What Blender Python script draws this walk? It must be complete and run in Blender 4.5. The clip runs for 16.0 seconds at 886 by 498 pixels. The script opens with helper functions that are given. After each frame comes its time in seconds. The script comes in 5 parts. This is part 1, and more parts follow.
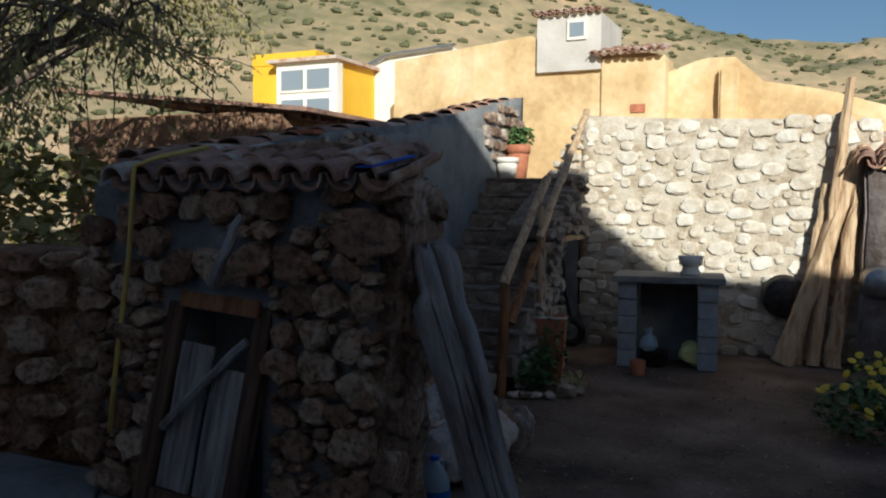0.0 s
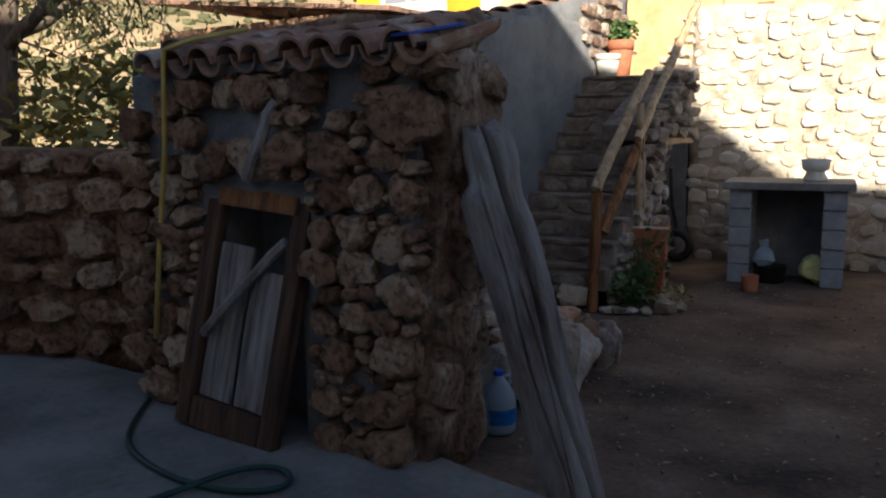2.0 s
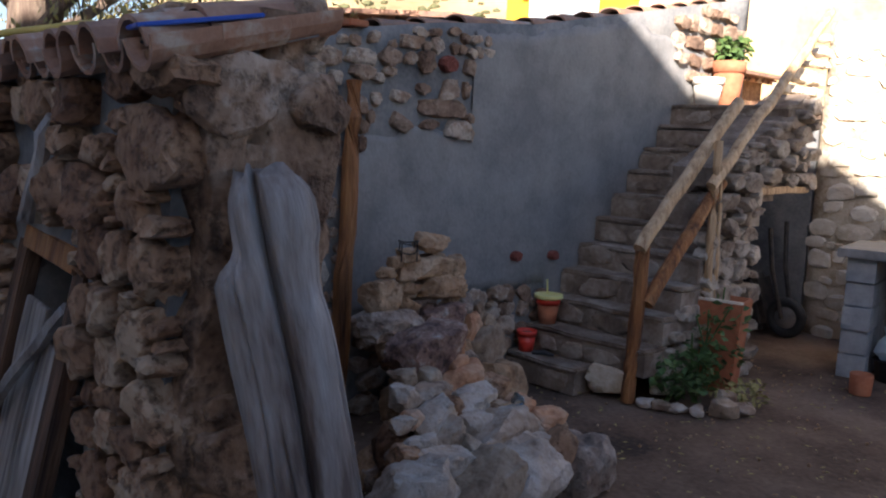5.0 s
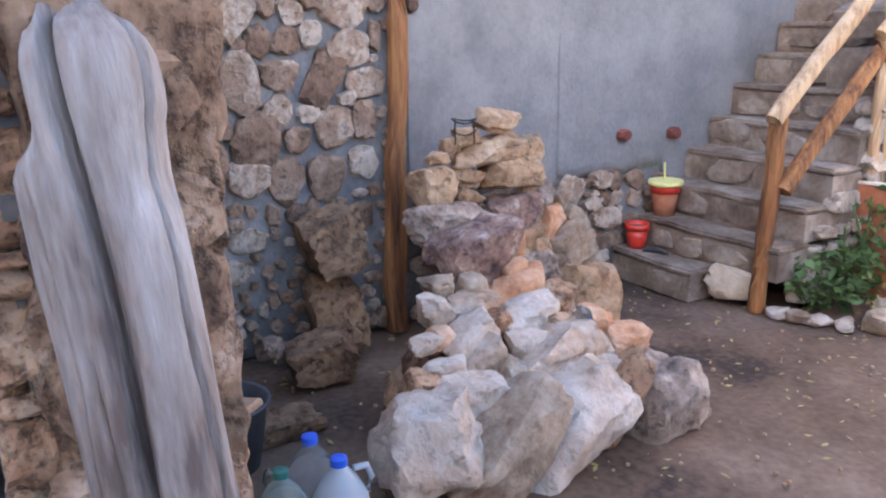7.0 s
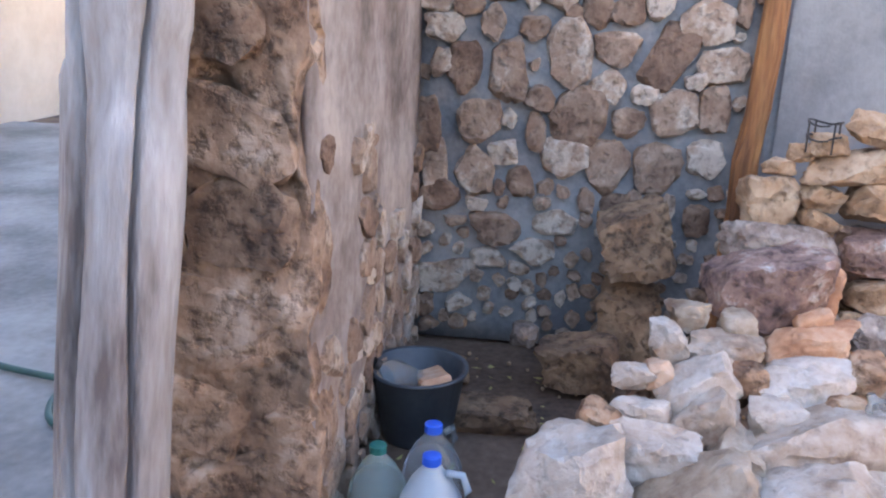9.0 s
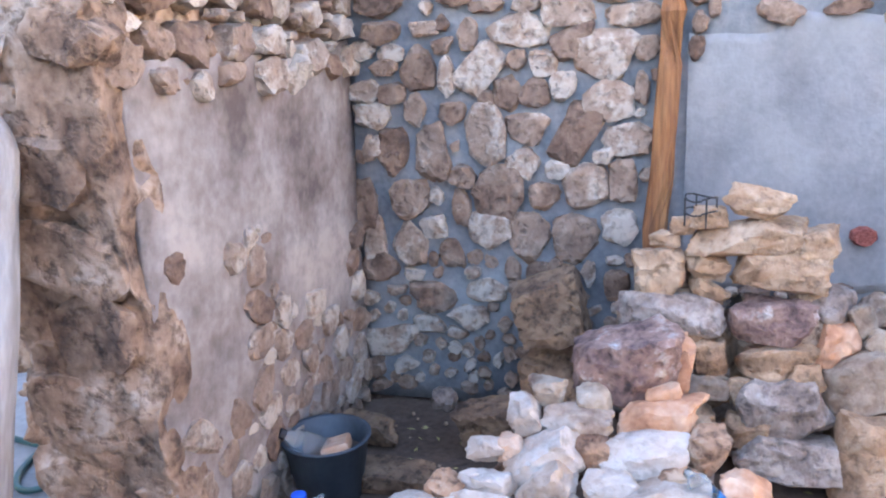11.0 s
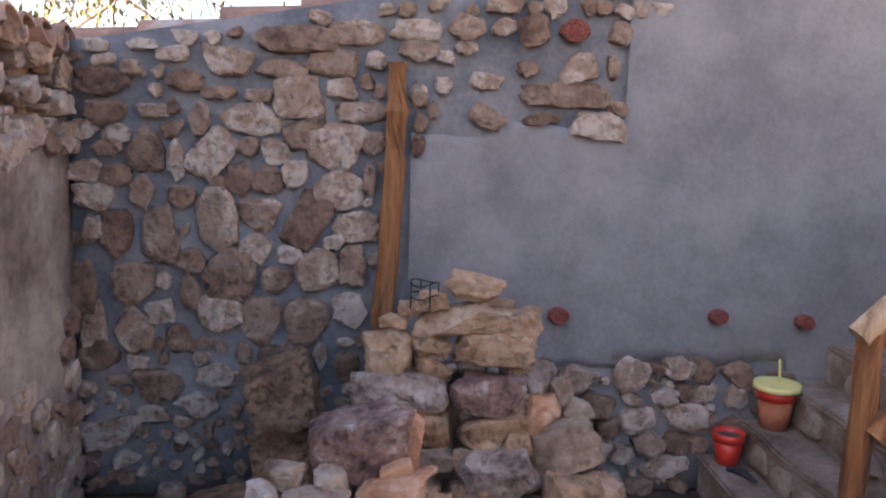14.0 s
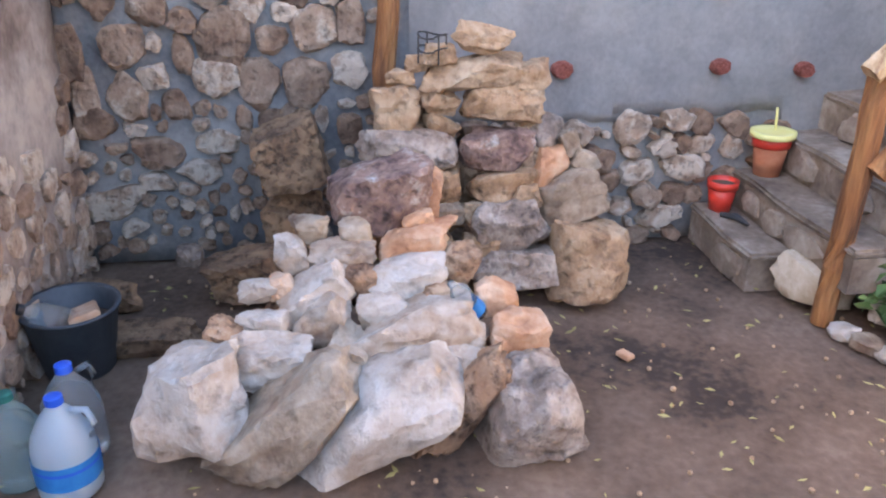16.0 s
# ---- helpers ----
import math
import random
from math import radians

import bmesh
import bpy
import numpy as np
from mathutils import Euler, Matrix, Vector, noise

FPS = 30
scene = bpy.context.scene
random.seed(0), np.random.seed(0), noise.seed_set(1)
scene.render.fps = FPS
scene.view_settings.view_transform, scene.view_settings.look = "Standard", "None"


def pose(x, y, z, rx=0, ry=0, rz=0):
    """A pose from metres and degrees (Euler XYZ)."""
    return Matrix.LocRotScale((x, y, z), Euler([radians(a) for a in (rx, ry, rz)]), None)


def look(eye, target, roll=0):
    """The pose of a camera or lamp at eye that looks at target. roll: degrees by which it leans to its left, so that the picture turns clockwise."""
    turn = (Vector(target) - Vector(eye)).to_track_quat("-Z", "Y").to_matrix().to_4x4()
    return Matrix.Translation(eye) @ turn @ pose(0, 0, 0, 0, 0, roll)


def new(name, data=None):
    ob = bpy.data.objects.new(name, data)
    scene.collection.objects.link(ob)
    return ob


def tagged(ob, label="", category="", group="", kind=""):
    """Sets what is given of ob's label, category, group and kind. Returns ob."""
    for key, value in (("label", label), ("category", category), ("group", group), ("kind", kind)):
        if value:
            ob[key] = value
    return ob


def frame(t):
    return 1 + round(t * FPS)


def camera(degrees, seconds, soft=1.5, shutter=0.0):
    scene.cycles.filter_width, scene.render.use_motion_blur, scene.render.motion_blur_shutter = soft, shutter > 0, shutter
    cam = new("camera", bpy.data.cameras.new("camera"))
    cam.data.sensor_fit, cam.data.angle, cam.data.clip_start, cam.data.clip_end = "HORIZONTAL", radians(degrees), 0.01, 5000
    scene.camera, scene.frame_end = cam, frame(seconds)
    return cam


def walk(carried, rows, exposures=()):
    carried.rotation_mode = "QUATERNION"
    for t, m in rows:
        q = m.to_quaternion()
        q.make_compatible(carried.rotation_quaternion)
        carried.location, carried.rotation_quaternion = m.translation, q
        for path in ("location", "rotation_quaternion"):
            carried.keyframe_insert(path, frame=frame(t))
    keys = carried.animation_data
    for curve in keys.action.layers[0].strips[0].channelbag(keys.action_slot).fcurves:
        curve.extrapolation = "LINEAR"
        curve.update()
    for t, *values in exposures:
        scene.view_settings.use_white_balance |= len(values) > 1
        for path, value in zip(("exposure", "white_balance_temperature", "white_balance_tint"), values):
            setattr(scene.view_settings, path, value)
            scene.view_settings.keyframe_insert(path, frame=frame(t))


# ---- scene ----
cam = camera(57.2, 16.0, soft=2.1)
PATH = [
    (0, (-0.604, 1.923, 1.685), (-1.456, 3.729, 1.571), 0.4),
    (0.5, (-0.635, 1.959, 1.621), (-1.546, 3.727, 1.411), -1.2),
    (1, (-0.639, 2.059, 1.565), (-1.689, 3.74, 1.294), -2.1),
    (1.5, (-0.567, 2.246, 1.524), (-1.582, 3.929, 1.157), 1.1),
    (2, (-0.591, 2.491, 1.502), (-1.684, 4.139, 1.2), -0.7),
    (2.5, (-0.616, 2.756, 1.485), (-1.696, 4.412, 1.186), -2.6),
    (3, (-0.561, 3.039, 1.461), (-1.641, 4.714, 1.296), -1.4),
    (3.2, (-0.554, 3.149, 1.464), (-1.634, 4.823, 1.28), -1.8),
    (5.3, (-0.414, 4.302, 1.605), (-1.874, 5.634, 1.297), 1.9),
    (5.5, (-0.411, 4.394, 1.603), (-1.884, 5.695, 1.23), 0.8),
    (6, (-0.416, 4.63, 1.559), (-1.95, 5.807, 1.049), 1.6),
    (6.5, (-0.497, 4.845, 1.536), (-2.072, 5.943, 0.976), 0.7),
    (7, (-0.623, 5.045, 1.479), (-2.261, 6.055, 0.933), -0.9),
    (7.5, (-0.607, 5.357, 1.397), (-2.412, 6.006, 0.831), -1.4),
    (7.9, (-0.722, 5.529, 1.394), (-2.564, 5.948, 0.736), -1.1),
    (8, (-0.714, 5.548, 1.386), (-2.578, 5.879, 0.74), -0.5),
    (8.2, (-0.728, 5.645, 1.356), (-2.632, 5.809, 0.765), -0.1),
    (10.3, (-0.685, 6.725, 1.507), (-2.509, 6.212, 0.864), 1.3),
    (10.5, (-0.692, 6.805, 1.564), (-2.513, 6.273, 0.931), 1.2),
    (11, (-0.666, 6.885, 1.622), (-2.53, 6.356, 1.124), -2.5),
    (11.5, (-0.645, 6.919, 1.691), (-2.567, 6.445, 1.409), -1.6),
    (12, (-0.592, 6.87, 1.658), (-2.567, 6.62, 1.47), 0.7),
    (12.5, (-0.566, 6.855, 1.695), (-2.553, 6.768, 1.486), 2.7),
    (13, (-0.557, 6.865, 1.68), (-2.541, 6.92, 1.436), 3.2),
    (13.5, (-0.565, 6.845, 1.68), (-2.542, 6.958, 1.4), 2.5),
    (14, (-0.568, 6.829, 1.671), (-2.536, 6.982, 1.353), 1.5),
    (14.5, (-0.51, 6.859, 1.613), (-2.468, 7.038, 1.245), 2.1),
    (15, (-0.49, 6.845, 1.567), (-2.413, 6.931, 1.025), -0.5),
    (15.5, (-0.542, 6.758, 1.581), (-2.41, 6.89, 0.878), 1.1),
    (15.8, (-0.539, 6.678, 1.576), (-2.373, 6.891, 0.807), 0.7),
    (16, (-0.569, 6.633, 1.562), (-2.375, 6.879, 0.74), 0.5),
]
EXPOSURES = [(0, 0.35, 5300, 4), (1, 0.2, 5400, 4), (2, 1.15, 5900, 10), (2.6, 1.4, 5950, 13), (3.2, 1.45, 6000, 16), (5.3, 2.35, 5900, 17), (6.2, 3.8, 6300, 19), (7, 4.35, 6500, 21), (8, 4.45, 6500, 20), (10.3, 4.65, 6200, 18), (11, 4.8, 5950, 18), (11.5, 4.55, 5900, 18), (12.5, 3.35, 6200, 23), (14, 3.4, 6700, 27), (15, 4.05, 6700, 23), (16, 4.55, 6650, 19)]
walk(cam, [(t, look(eye, target, roll)) for t, eye, target, roll in PATH], EXPOSURES)


# ---- world, sun ----
SUN = Vector((0.50, -0.80, 0.40)).normalized()
world = bpy.data.worlds.new("sky")
scene.world = world
world.use_nodes = True
wn = world.node_tree
sky = wn.nodes.new("ShaderNodeTexSky")
sky.sky_type, sky.sun_disc = "NISHITA", False
sky.sun_elevation, sky.sun_rotation = math.asin(SUN.z), math.atan2(SUN.x, SUN.y)
wn.links.new(sky.outputs[0], wn.nodes["Background"].inputs[0])
wn.nodes["Background"].inputs[1].default_value = 0.05
sun = new("sun", bpy.data.lights.new("sun", "SUN"))
sun.data.energy, sun.data.angle, sun.data.color = 5.0, radians(0.5), (1.0, 0.88, 0.70)
sun.matrix_world = look(SUN * 30, (0, 0, 0))


# ---- materials ----
def material(name, colours, scale=6.0, fine=60.0, rough=0.9, bump=0.4, spread=0.0, metal=0.0, pits=0.0, stretch=(1, 1, 1), world=False, pores=26):
    """Two scales of noise mix the colours; spread shifts the mix from object to object; pits: pores; world: metres, whatever the piece's own size."""
    m = bpy.data.materials.new(name)
    m.use_nodes = True
    n, l = m.node_tree.nodes, m.node_tree.links
    b = n["Principled BSDF"]
    b.inputs["Roughness"].default_value, b.inputs["Metallic"].default_value = rough, metal
    co = n.new("ShaderNodeTexCoord")
    mp = n.new("ShaderNodeMapping")
    mp.inputs["Scale"].default_value = stretch
    info = n.new("ShaderNodeObjectInfo")
    sh = n.new("ShaderNodeVectorMath")
    sh.operation = "MULTIPLY_ADD"
    sh.inputs[1].default_value = (37, 19, 23)
    rv = n.new("ShaderNodeCombineXYZ")
    for i in range(3):
        l.new(info.outputs["Random"], rv.inputs[i])
    l.new(rv.outputs[0], sh.inputs[0])
    place = n.new("ShaderNodeNewGeometry").outputs["Position"] if world else co.outputs["Object"]
    l.new(place, sh.inputs[2])
    l.new(sh.outputs[0] if spread else place, mp.inputs[0])
    big, small = n.new("ShaderNodeTexNoise"), n.new("ShaderNodeTexNoise")
    big.inputs["Scale"].default_value, small.inputs["Scale"].default_value = scale, fine
    big.inputs["Detail"].default_value, small.inputs["Detail"].default_value = 8, 5
    big.inputs["Roughness"].default_value = 0.58
    l.new(mp.outputs[0], big.inputs[0]), l.new(mp.outputs[0], small.inputs[0])
    add = n.new("ShaderNodeMath")
    add.operation = "MULTIPLY_ADD"
    add.inputs[1].default_value = 0.26
    l.new(small.outputs["Fac"], add.inputs[0]), l.new(big.outputs["Fac"], add.inputs[2])
    sp = n.new("ShaderNodeMath")
    sp.operation = "MULTIPLY_ADD"
    sp.inputs[1].default_value = spread
    l.new(info.outputs["Random"], sp.inputs[0]), l.new(add.outputs[0], sp.inputs[2])
    ramp = n.new("ShaderNodeValToRGB")
    l.new(sp.outputs[0], ramp.inputs[0])
    e = ramp.color_ramp.elements
    lo, hi = 0.47, 0.80 + spread * 0.8
    for i, c in enumerate(colours):
        at = lo + (hi - lo) * i / max(1, len(colours) - 1)
        k = e[i] if i < 2 else e.new(min(1.0, at))
        k.position, k.color = min(1.0, at), (*c, 1)
    out, height = ramp.outputs[0], add.outputs[0]
    if pits:
        po = n.new("ShaderNodeTexNoise")
        po.inputs["Scale"].default_value, po.inputs["Detail"].default_value, po.inputs["Roughness"].default_value = pores, 4, 0.65
        l.new(mp.outputs[0], po.inputs[0])
        mm = n.new("ShaderNodeMapRange")
        mm.inputs[1].default_value, mm.inputs[2].default_value, mm.inputs[3].default_value = 0.30, 0.50, 1 - pits
        l.new(po.outputs["Fac"], mm.inputs[0])
        mx = n.new("ShaderNodeMix")
        mx.data_type, mx.blend_type = "RGBA", "MULTIPLY"
        mx.inputs[0].default_value = 1
        l.new(out, mx.inputs[6]), l.new(mm.outputs[0], mx.inputs[7])
        out = mx.outputs[2]
        hm = n.new("ShaderNodeMath")
        hm.operation = "MULTIPLY_ADD"
        hm.inputs[1].default_value = 0.5
        l.new(mm.outputs[0], hm.inputs[0]), l.new(add.outputs[0], hm.inputs[2])
        height = hm.outputs[0]
    l.new(out, b.inputs["Base Color"])
    if bump:
        bp = n.new("ShaderNodeBump")
        bp.inputs["Strength"].default_value, bp.inputs["Distance"].default_value = bump, 0.03
        l.new(height, bp.inputs["Height"])
        l.new(bp.outputs[0], b.inputs["Normal"])
    return m


MORTAR = material("lime_cement_mortar", [(0.115, 0.118, 0.122), (0.19, 0.19, 0.188), (0.28, 0.27, 0.255)], 2.6, 40, 0.95, 0.7, world=True)
RENDER = material("grey_cement_render", [(0.19, 0.188, 0.187), (0.225, 0.221, 0.218), (0.26, 0.254, 0.248), (0.295, 0.287, 0.278)], 2.8, 40, 0.95, 0.5, pits=0.12, world=True, pores=7)
OLDRENDER = material("stained_old_render", [(0.13, 0.095, 0.077), (0.22, 0.172, 0.145), (0.31, 0.258, 0.225), (0.42, 0.35, 0.30)], 2.6, 26, 0.95, 0.6, pits=0.15, world=True, pores=9)
STONE = material("porous_wall_stone", [(0.11, 0.063, 0.041), (0.23, 0.145, 0.096), (0.35, 0.25, 0.178), (0.47, 0.385, 0.305)], 8, 45, 0.95, 0.9, spread=0.42, pits=0.42, world=True, pores=30)
BROWN = material("brown_rubble_stone", [(0.10, 0.048, 0.029), (0.23, 0.122, 0.068), (0.36, 0.218, 0.13), (0.47, 0.34, 0.23)], 7, 45, 0.95, 0.9, spread=0.40, pits=0.55, world=True, pores=28)
TUFF = material("brown_tuff_block", [(0.085, 0.047, 0.028), (0.21, 0.125, 0.07), (0.33, 0.205, 0.115)], 7, 40, 0.97, 1.0, spread=0.12, pits=0.7, world=True, pores=24)
LIME = material("white_limestone", [(0.17, 0.095, 0.06), (0.37, 0.275, 0.20), (0.49, 0.415, 0.345), (0.57, 0.52, 0.46)], 5, 34, 0.85, 1.0, spread=0.20, pits=0.3, world=True, pores=16)
CREAM = material("cream_limestone", [(0.15, 0.09, 0.055), (0.34, 0.26, 0.185), (0.48, 0.41, 0.33)], 6, 36, 0.88, 0.9, spread=0.15, pits=0.25, world=True, pores=15)
TAN = material("tan_fieldstone", [(0.15, 0.08, 0.042), (0.37, 0.23, 0.13), (0.52, 0.38, 0.25)], 8, 40, 0.92, 0.9, spread=0.18, pits=0.4, world=True, pores=28)
ORANGE = material("orange_sandstone", [(0.30, 0.13, 0.065), (0.50, 0.27, 0.15), (0.60, 0.42, 0.29)], 8, 40, 0.9, 0.8, spread=0.12, world=True)
GREYROCK = material("grey_lichen_rock", [(0.11, 0.078, 0.06), (0.27, 0.20, 0.155), (0.45, 0.37, 0.305)], 9, 45, 0.93, 1.0, spread=0.12, pits=0.45, world=True, pores=30)
DARKROCK = material("purplish_lichen_rock", [(0.085, 0.052, 0.045), (0.21, 0.125, 0.10), (0.32, 0.20, 0.15), (0.50, 0.45, 0.40)], 11, 50, 0.93, 1.0, spread=0.1, pits=0.5, world=True, pores=30)
PALESTONE = material("ochre_white_wall_stone", [(0.42, 0.33, 0.22), (0.60, 0.52, 0.41), (0.74, 0.69, 0.60)], 7, 40, 0.93, 0.8, spread=0.25, world=True)
DIRT = material("packed_damp_earth", [(0.042, 0.026, 0.018), (0.115, 0.072, 0.047), (0.168, 0.11, 0.075), (0.235, 0.166, 0.12)], 1.2, 30, 0.93, 0.9, world=True)
CONCRETE = material("worn_concrete", [(0.14, 0.135, 0.125), (0.22, 0.212, 0.20), (0.30, 0.29, 0.275)], 1.6, 26, 0.85, 0.3)
PALEMORTAR = material("pale_lime_mortar", [(0.36, 0.28, 0.19), (0.52, 0.44, 0.33), (0.62, 0.55, 0.45)], 5, 40, 0.95, 0.6, world=True)
ERODED = material("eroded_earthy_tuff", [(0.10, 0.056, 0.035), (0.20, 0.122, 0.076), (0.32, 0.21, 0.138), (0.46, 0.35, 0.265)], 4.5, 34, 0.97, 1.0, pits=0.5, world=True, pores=17)
FLANK = material("grey_tan_flank_stone", [(0.16, 0.115, 0.085), (0.33, 0.265, 0.205), (0.47, 0.41, 0.34)], 7, 40, 0.95, 0.9, spread=0.3, pits=0.35, world=True, pores=28)
STEP = material("worn_earthy_step", [(0.10, 0.07, 0.05), (0.21, 0.16, 0.12), (0.36, 0.31, 0.255)], 5, 32, 0.95, 0.9, spread=0.1, world=True)
BLOCK = material("grey_concrete_block", [(0.24, 0.25, 0.26), (0.34, 0.35, 0.36)], 9, 80, 0.95, 0.4)
TILE = material("weathered_roof_tile", [(0.16, 0.125, 0.105), (0.29, 0.165, 0.115), (0.41, 0.235, 0.155), (0.50, 0.42, 0.345)], 6, 40, 0.9, 0.5, spread=0.36)
GREYWOOD = material("bleached_grey_wood", [(0.12, 0.09, 0.076), (0.23, 0.192, 0.17), (0.31, 0.278, 0.258), (0.41, 0.38, 0.36)], 2.6, 26, 0.9, 0.7, stretch=(2.6, 2.6, 0.5), spread=0.02)
ORANGEWOOD = material("peeled_orange_pine", [(0.07, 0.028, 0.014), (0.27, 0.11, 0.036), (0.42, 0.20, 0.07)], 4, 22, 0.75, 0.8, stretch=(3.5, 3.5, 0.35), spread=0.05, pits=0.5, pores=5)
RAILWOOD = material("sunbleached_rail_wood", [(0.22, 0.12, 0.06), (0.50, 0.34, 0.19), (0.62, 0.46, 0.29)], 6, 30, 0.75, 0.6, stretch=(3.5, 3.5, 0.3), spread=0.1)
DOORWOOD = material("old_brown_door_wood", [(0.04, 0.02, 0.012), (0.10, 0.05, 0.027), (0.17, 0.09, 0.05)], 6, 30, 0.85, 0.7, stretch=(3.5, 3.5, 0.3))
PANELWOOD = material("grey_door_boards", [(0.13, 0.11, 0.10), (0.27, 0.23, 0.20), (0.40, 0.36, 0.33)], 6, 30, 0.9, 0.6, stretch=(3.5, 3.5, 0.3))
# near-black colour standing in for the shade inside an opening; not assigned
DARKHOLE = material("painted_dark_opening", [(0.02, 0.016, 0.013), (0.04, 0.03, 0.025)], 4, 30, 1, 0.2)
REDPLASTIC = material("red_plastic", [(0.55, 0.035, 0.02), (0.66, 0.05, 0.03)], 8, 40, 0.4, 0.05)
TERRACOTTA = material("terracotta", [(0.33, 0.105, 0.05), (0.40, 0.145, 0.07), (0.46, 0.19, 0.10)], 7, 40, 0.85, 0.2)
YELLOWPLASTIC = material("pale_yellow_plastic", [(0.72, 0.66, 0.22), (0.78, 0.74, 0.36)], 8, 40, 0.5, 0.05)
BLACKRUBBER = material("black_rubber", [(0.018, 0.02, 0.022), (0.045, 0.047, 0.05)], 8, 40, 0.6, 0.2)
TUBGREY = material("dark_grey_tub_plastic", [(0.035, 0.042, 0.05), (0.075, 0.085, 0.095)], 6, 40, 0.55, 0.1)
GREENHOSE = material("green_rubber_hose", [(0.01, 0.045, 0.04), (0.02, 0.075, 0.06)], 8, 40, 0.45, 0.05)
YELLOWHOSE = material("yellow_hose", [(0.55, 0.38, 0.08), (0.66, 0.48, 0.13)], 8, 40, 0.5, 0.05)
BLUE = material("blue_plastic", [(0.01, 0.07, 0.45), (0.02, 0.10, 0.55)], 8, 40, 0.4, 0.0)
LABELBLUE = material("light_blue_label", [(0.01, 0.14, 0.40), (0.02, 0.20, 0.48)], 20, 60, 0.45, 0.0)
GREENCAP = material("dark_green_plastic", [(0.01, 0.09, 0.08), (0.02, 0.14, 0.11)], 8, 40, 0.4, 0.0)
STEEL = material("galvanised_steel", [(0.30, 0.31, 0.32), (0.45, 0.46, 0.47)], 12, 60, 0.45, 0.1, metal=0.8)
DARKIRON = material("dark_iron", [(0.03, 0.03, 0.032), (0.09, 0.075, 0.065)], 14, 60, 0.6, 0.2, metal=0.6)
LEAF = material("green_leaf", [(0.035, 0.075, 0.02), (0.07, 0.13, 0.035), (0.13, 0.19, 0.05)], 9, 40, 0.6, 0.1)
TREELEAF = material("olive_tree_leaf", [(0.14, 0.13, 0.03), (0.26, 0.22, 0.06), (0.38, 0.31, 0.11)], 3, 20, 0.6, 0.1)
DRYLEAF = material("dry_yellow_leaf", [(0.24, 0.20, 0.06), (0.42, 0.36, 0.14)], 9, 40, 0.8, 0.0)
BARK = material("grey_brown_bark", [(0.09, 0.06, 0.045), (0.20, 0.15, 0.11)], 6, 30, 0.95, 0.9, stretch=(3, 3, 0.5))
PETAL = material("yellow_petal", [(0.62, 0.42, 0.02), (0.78, 0.58, 0.03)], 20, 60, 0.6, 0.0)
OCHRE = material("ochre_adobe_plaster", [(0.45, 0.30, 0.14), (0.60, 0.43, 0.22), (0.68, 0.55, 0.34)], 0.6, 6, 0.95, 0.4)
WHITEWALL = material("whitewashed_wall", [(0.66, 0.60, 0.50), (0.78, 0.74, 0.66)], 0.7, 8, 0.9, 0.2)
YELLOWWALL = material("bright_yellow_paint", [(0.68, 0.38, 0.01), (0.76, 0.46, 0.02)], 1.0, 12, 0.8, 0.1)
HILL = material("scrub_hillside", [(0.13, 0.12, 0.055), (0.25, 0.20, 0.105), (0.36, 0.27, 0.15), (0.50, 0.34, 0.195)], 0.045, 0.6, 1.0, 0.5)
SCRUB = material("dark_scrub_bush", [(0.075, 0.08, 0.035), (0.13, 0.125, 0.06)], 0.6, 6, 1.0, 0.3)
HOUSEWALL = material("house_plaster", [(0.45, 0.41, 0.36), (0.56, 0.52, 0.47)], 1.2, 12, 0.95, 0.3)
BRICKRED = material("dark_red_brick", [(0.14, 0.035, 0.025), (0.24, 0.065, 0.045), (0.30, 0.11, 0.08)], 8, 40, 0.95, 0.6)


def milk_plastic(name, colour, through_light, rough=0.3):
    m = bpy.data.materials.new(name)
    m.use_nodes = True
    b = m.node_tree.nodes["Principled BSDF"]
    b.inputs["Base Color"].default_value = (*colour, 1)
    b.inputs["Roughness"].default_value = rough
    b.inputs["Transmission Weight"].default_value = through_light
    b.inputs["IOR"].default_value = 1.2
    return m


MILK = milk_plastic("translucent_white_plastic", (0.52, 0.60, 0.66), 0.45)
CLEARPET = milk_plastic("clear_bottle_plastic", (0.86, 0.92, 0.95), 0.92, 0.10)
GREENPET = milk_plastic("greenish_bottle_plastic", (0.68, 0.80, 0.76), 0.85, 0.15)
GLASS = milk_plastic("window_glass", (0.35, 0.40, 0.45), 0.4, 0.05)


# ---- mesh helpers ----
def finish(bm, name, mat, smooth=True):
    me = bpy.data.meshes.new(name)
    bm.to_mesh(me)
    bm.free()
    me.materials.append(mat)
    if smooth:
        for p in me.polygons:
            p.use_smooth = True
    return me


def thing(name, label, category, group="", kind="", at=None):
    ob = tagged(new(name), label, category, group, kind)
    if at is not None:
        ob.matrix_basis = at
    return ob


def part(name, bm, mat, parent, label="", smooth=False, m=None):
    ob = new(name, bm if isinstance(bm, bpy.types.Mesh) else finish(bm, name, mat, smooth))
    ob.parent = parent
    if m is not None:
        ob.matrix_basis = m
    return tagged(ob, label)


def box(x0, y0, z0, x1, y1, z1, bevel=0.0, wob=0.0):
    bm = bmesh.new()
    bmesh.ops.create_cube(bm, size=1, matrix=Matrix.LocRotScale(((x0 + x1) / 2, (y0 + y1) / 2, (z0 + z1) / 2), None, (x1 - x0, y1 - y0, z1 - z0)))
    if bevel:
        bmesh.ops.bevel(bm, geom=bm.edges[:], offset=bevel, segments=2, affect="EDGES")
    if wob:
        bmesh.ops.subdivide_edges(bm, edges=bm.edges[:], cuts=4, use_grid_fill=True)
        for v in bm.verts:
            v.co += noise.noise_vector(v.co * 4.0) * wob
    return bm


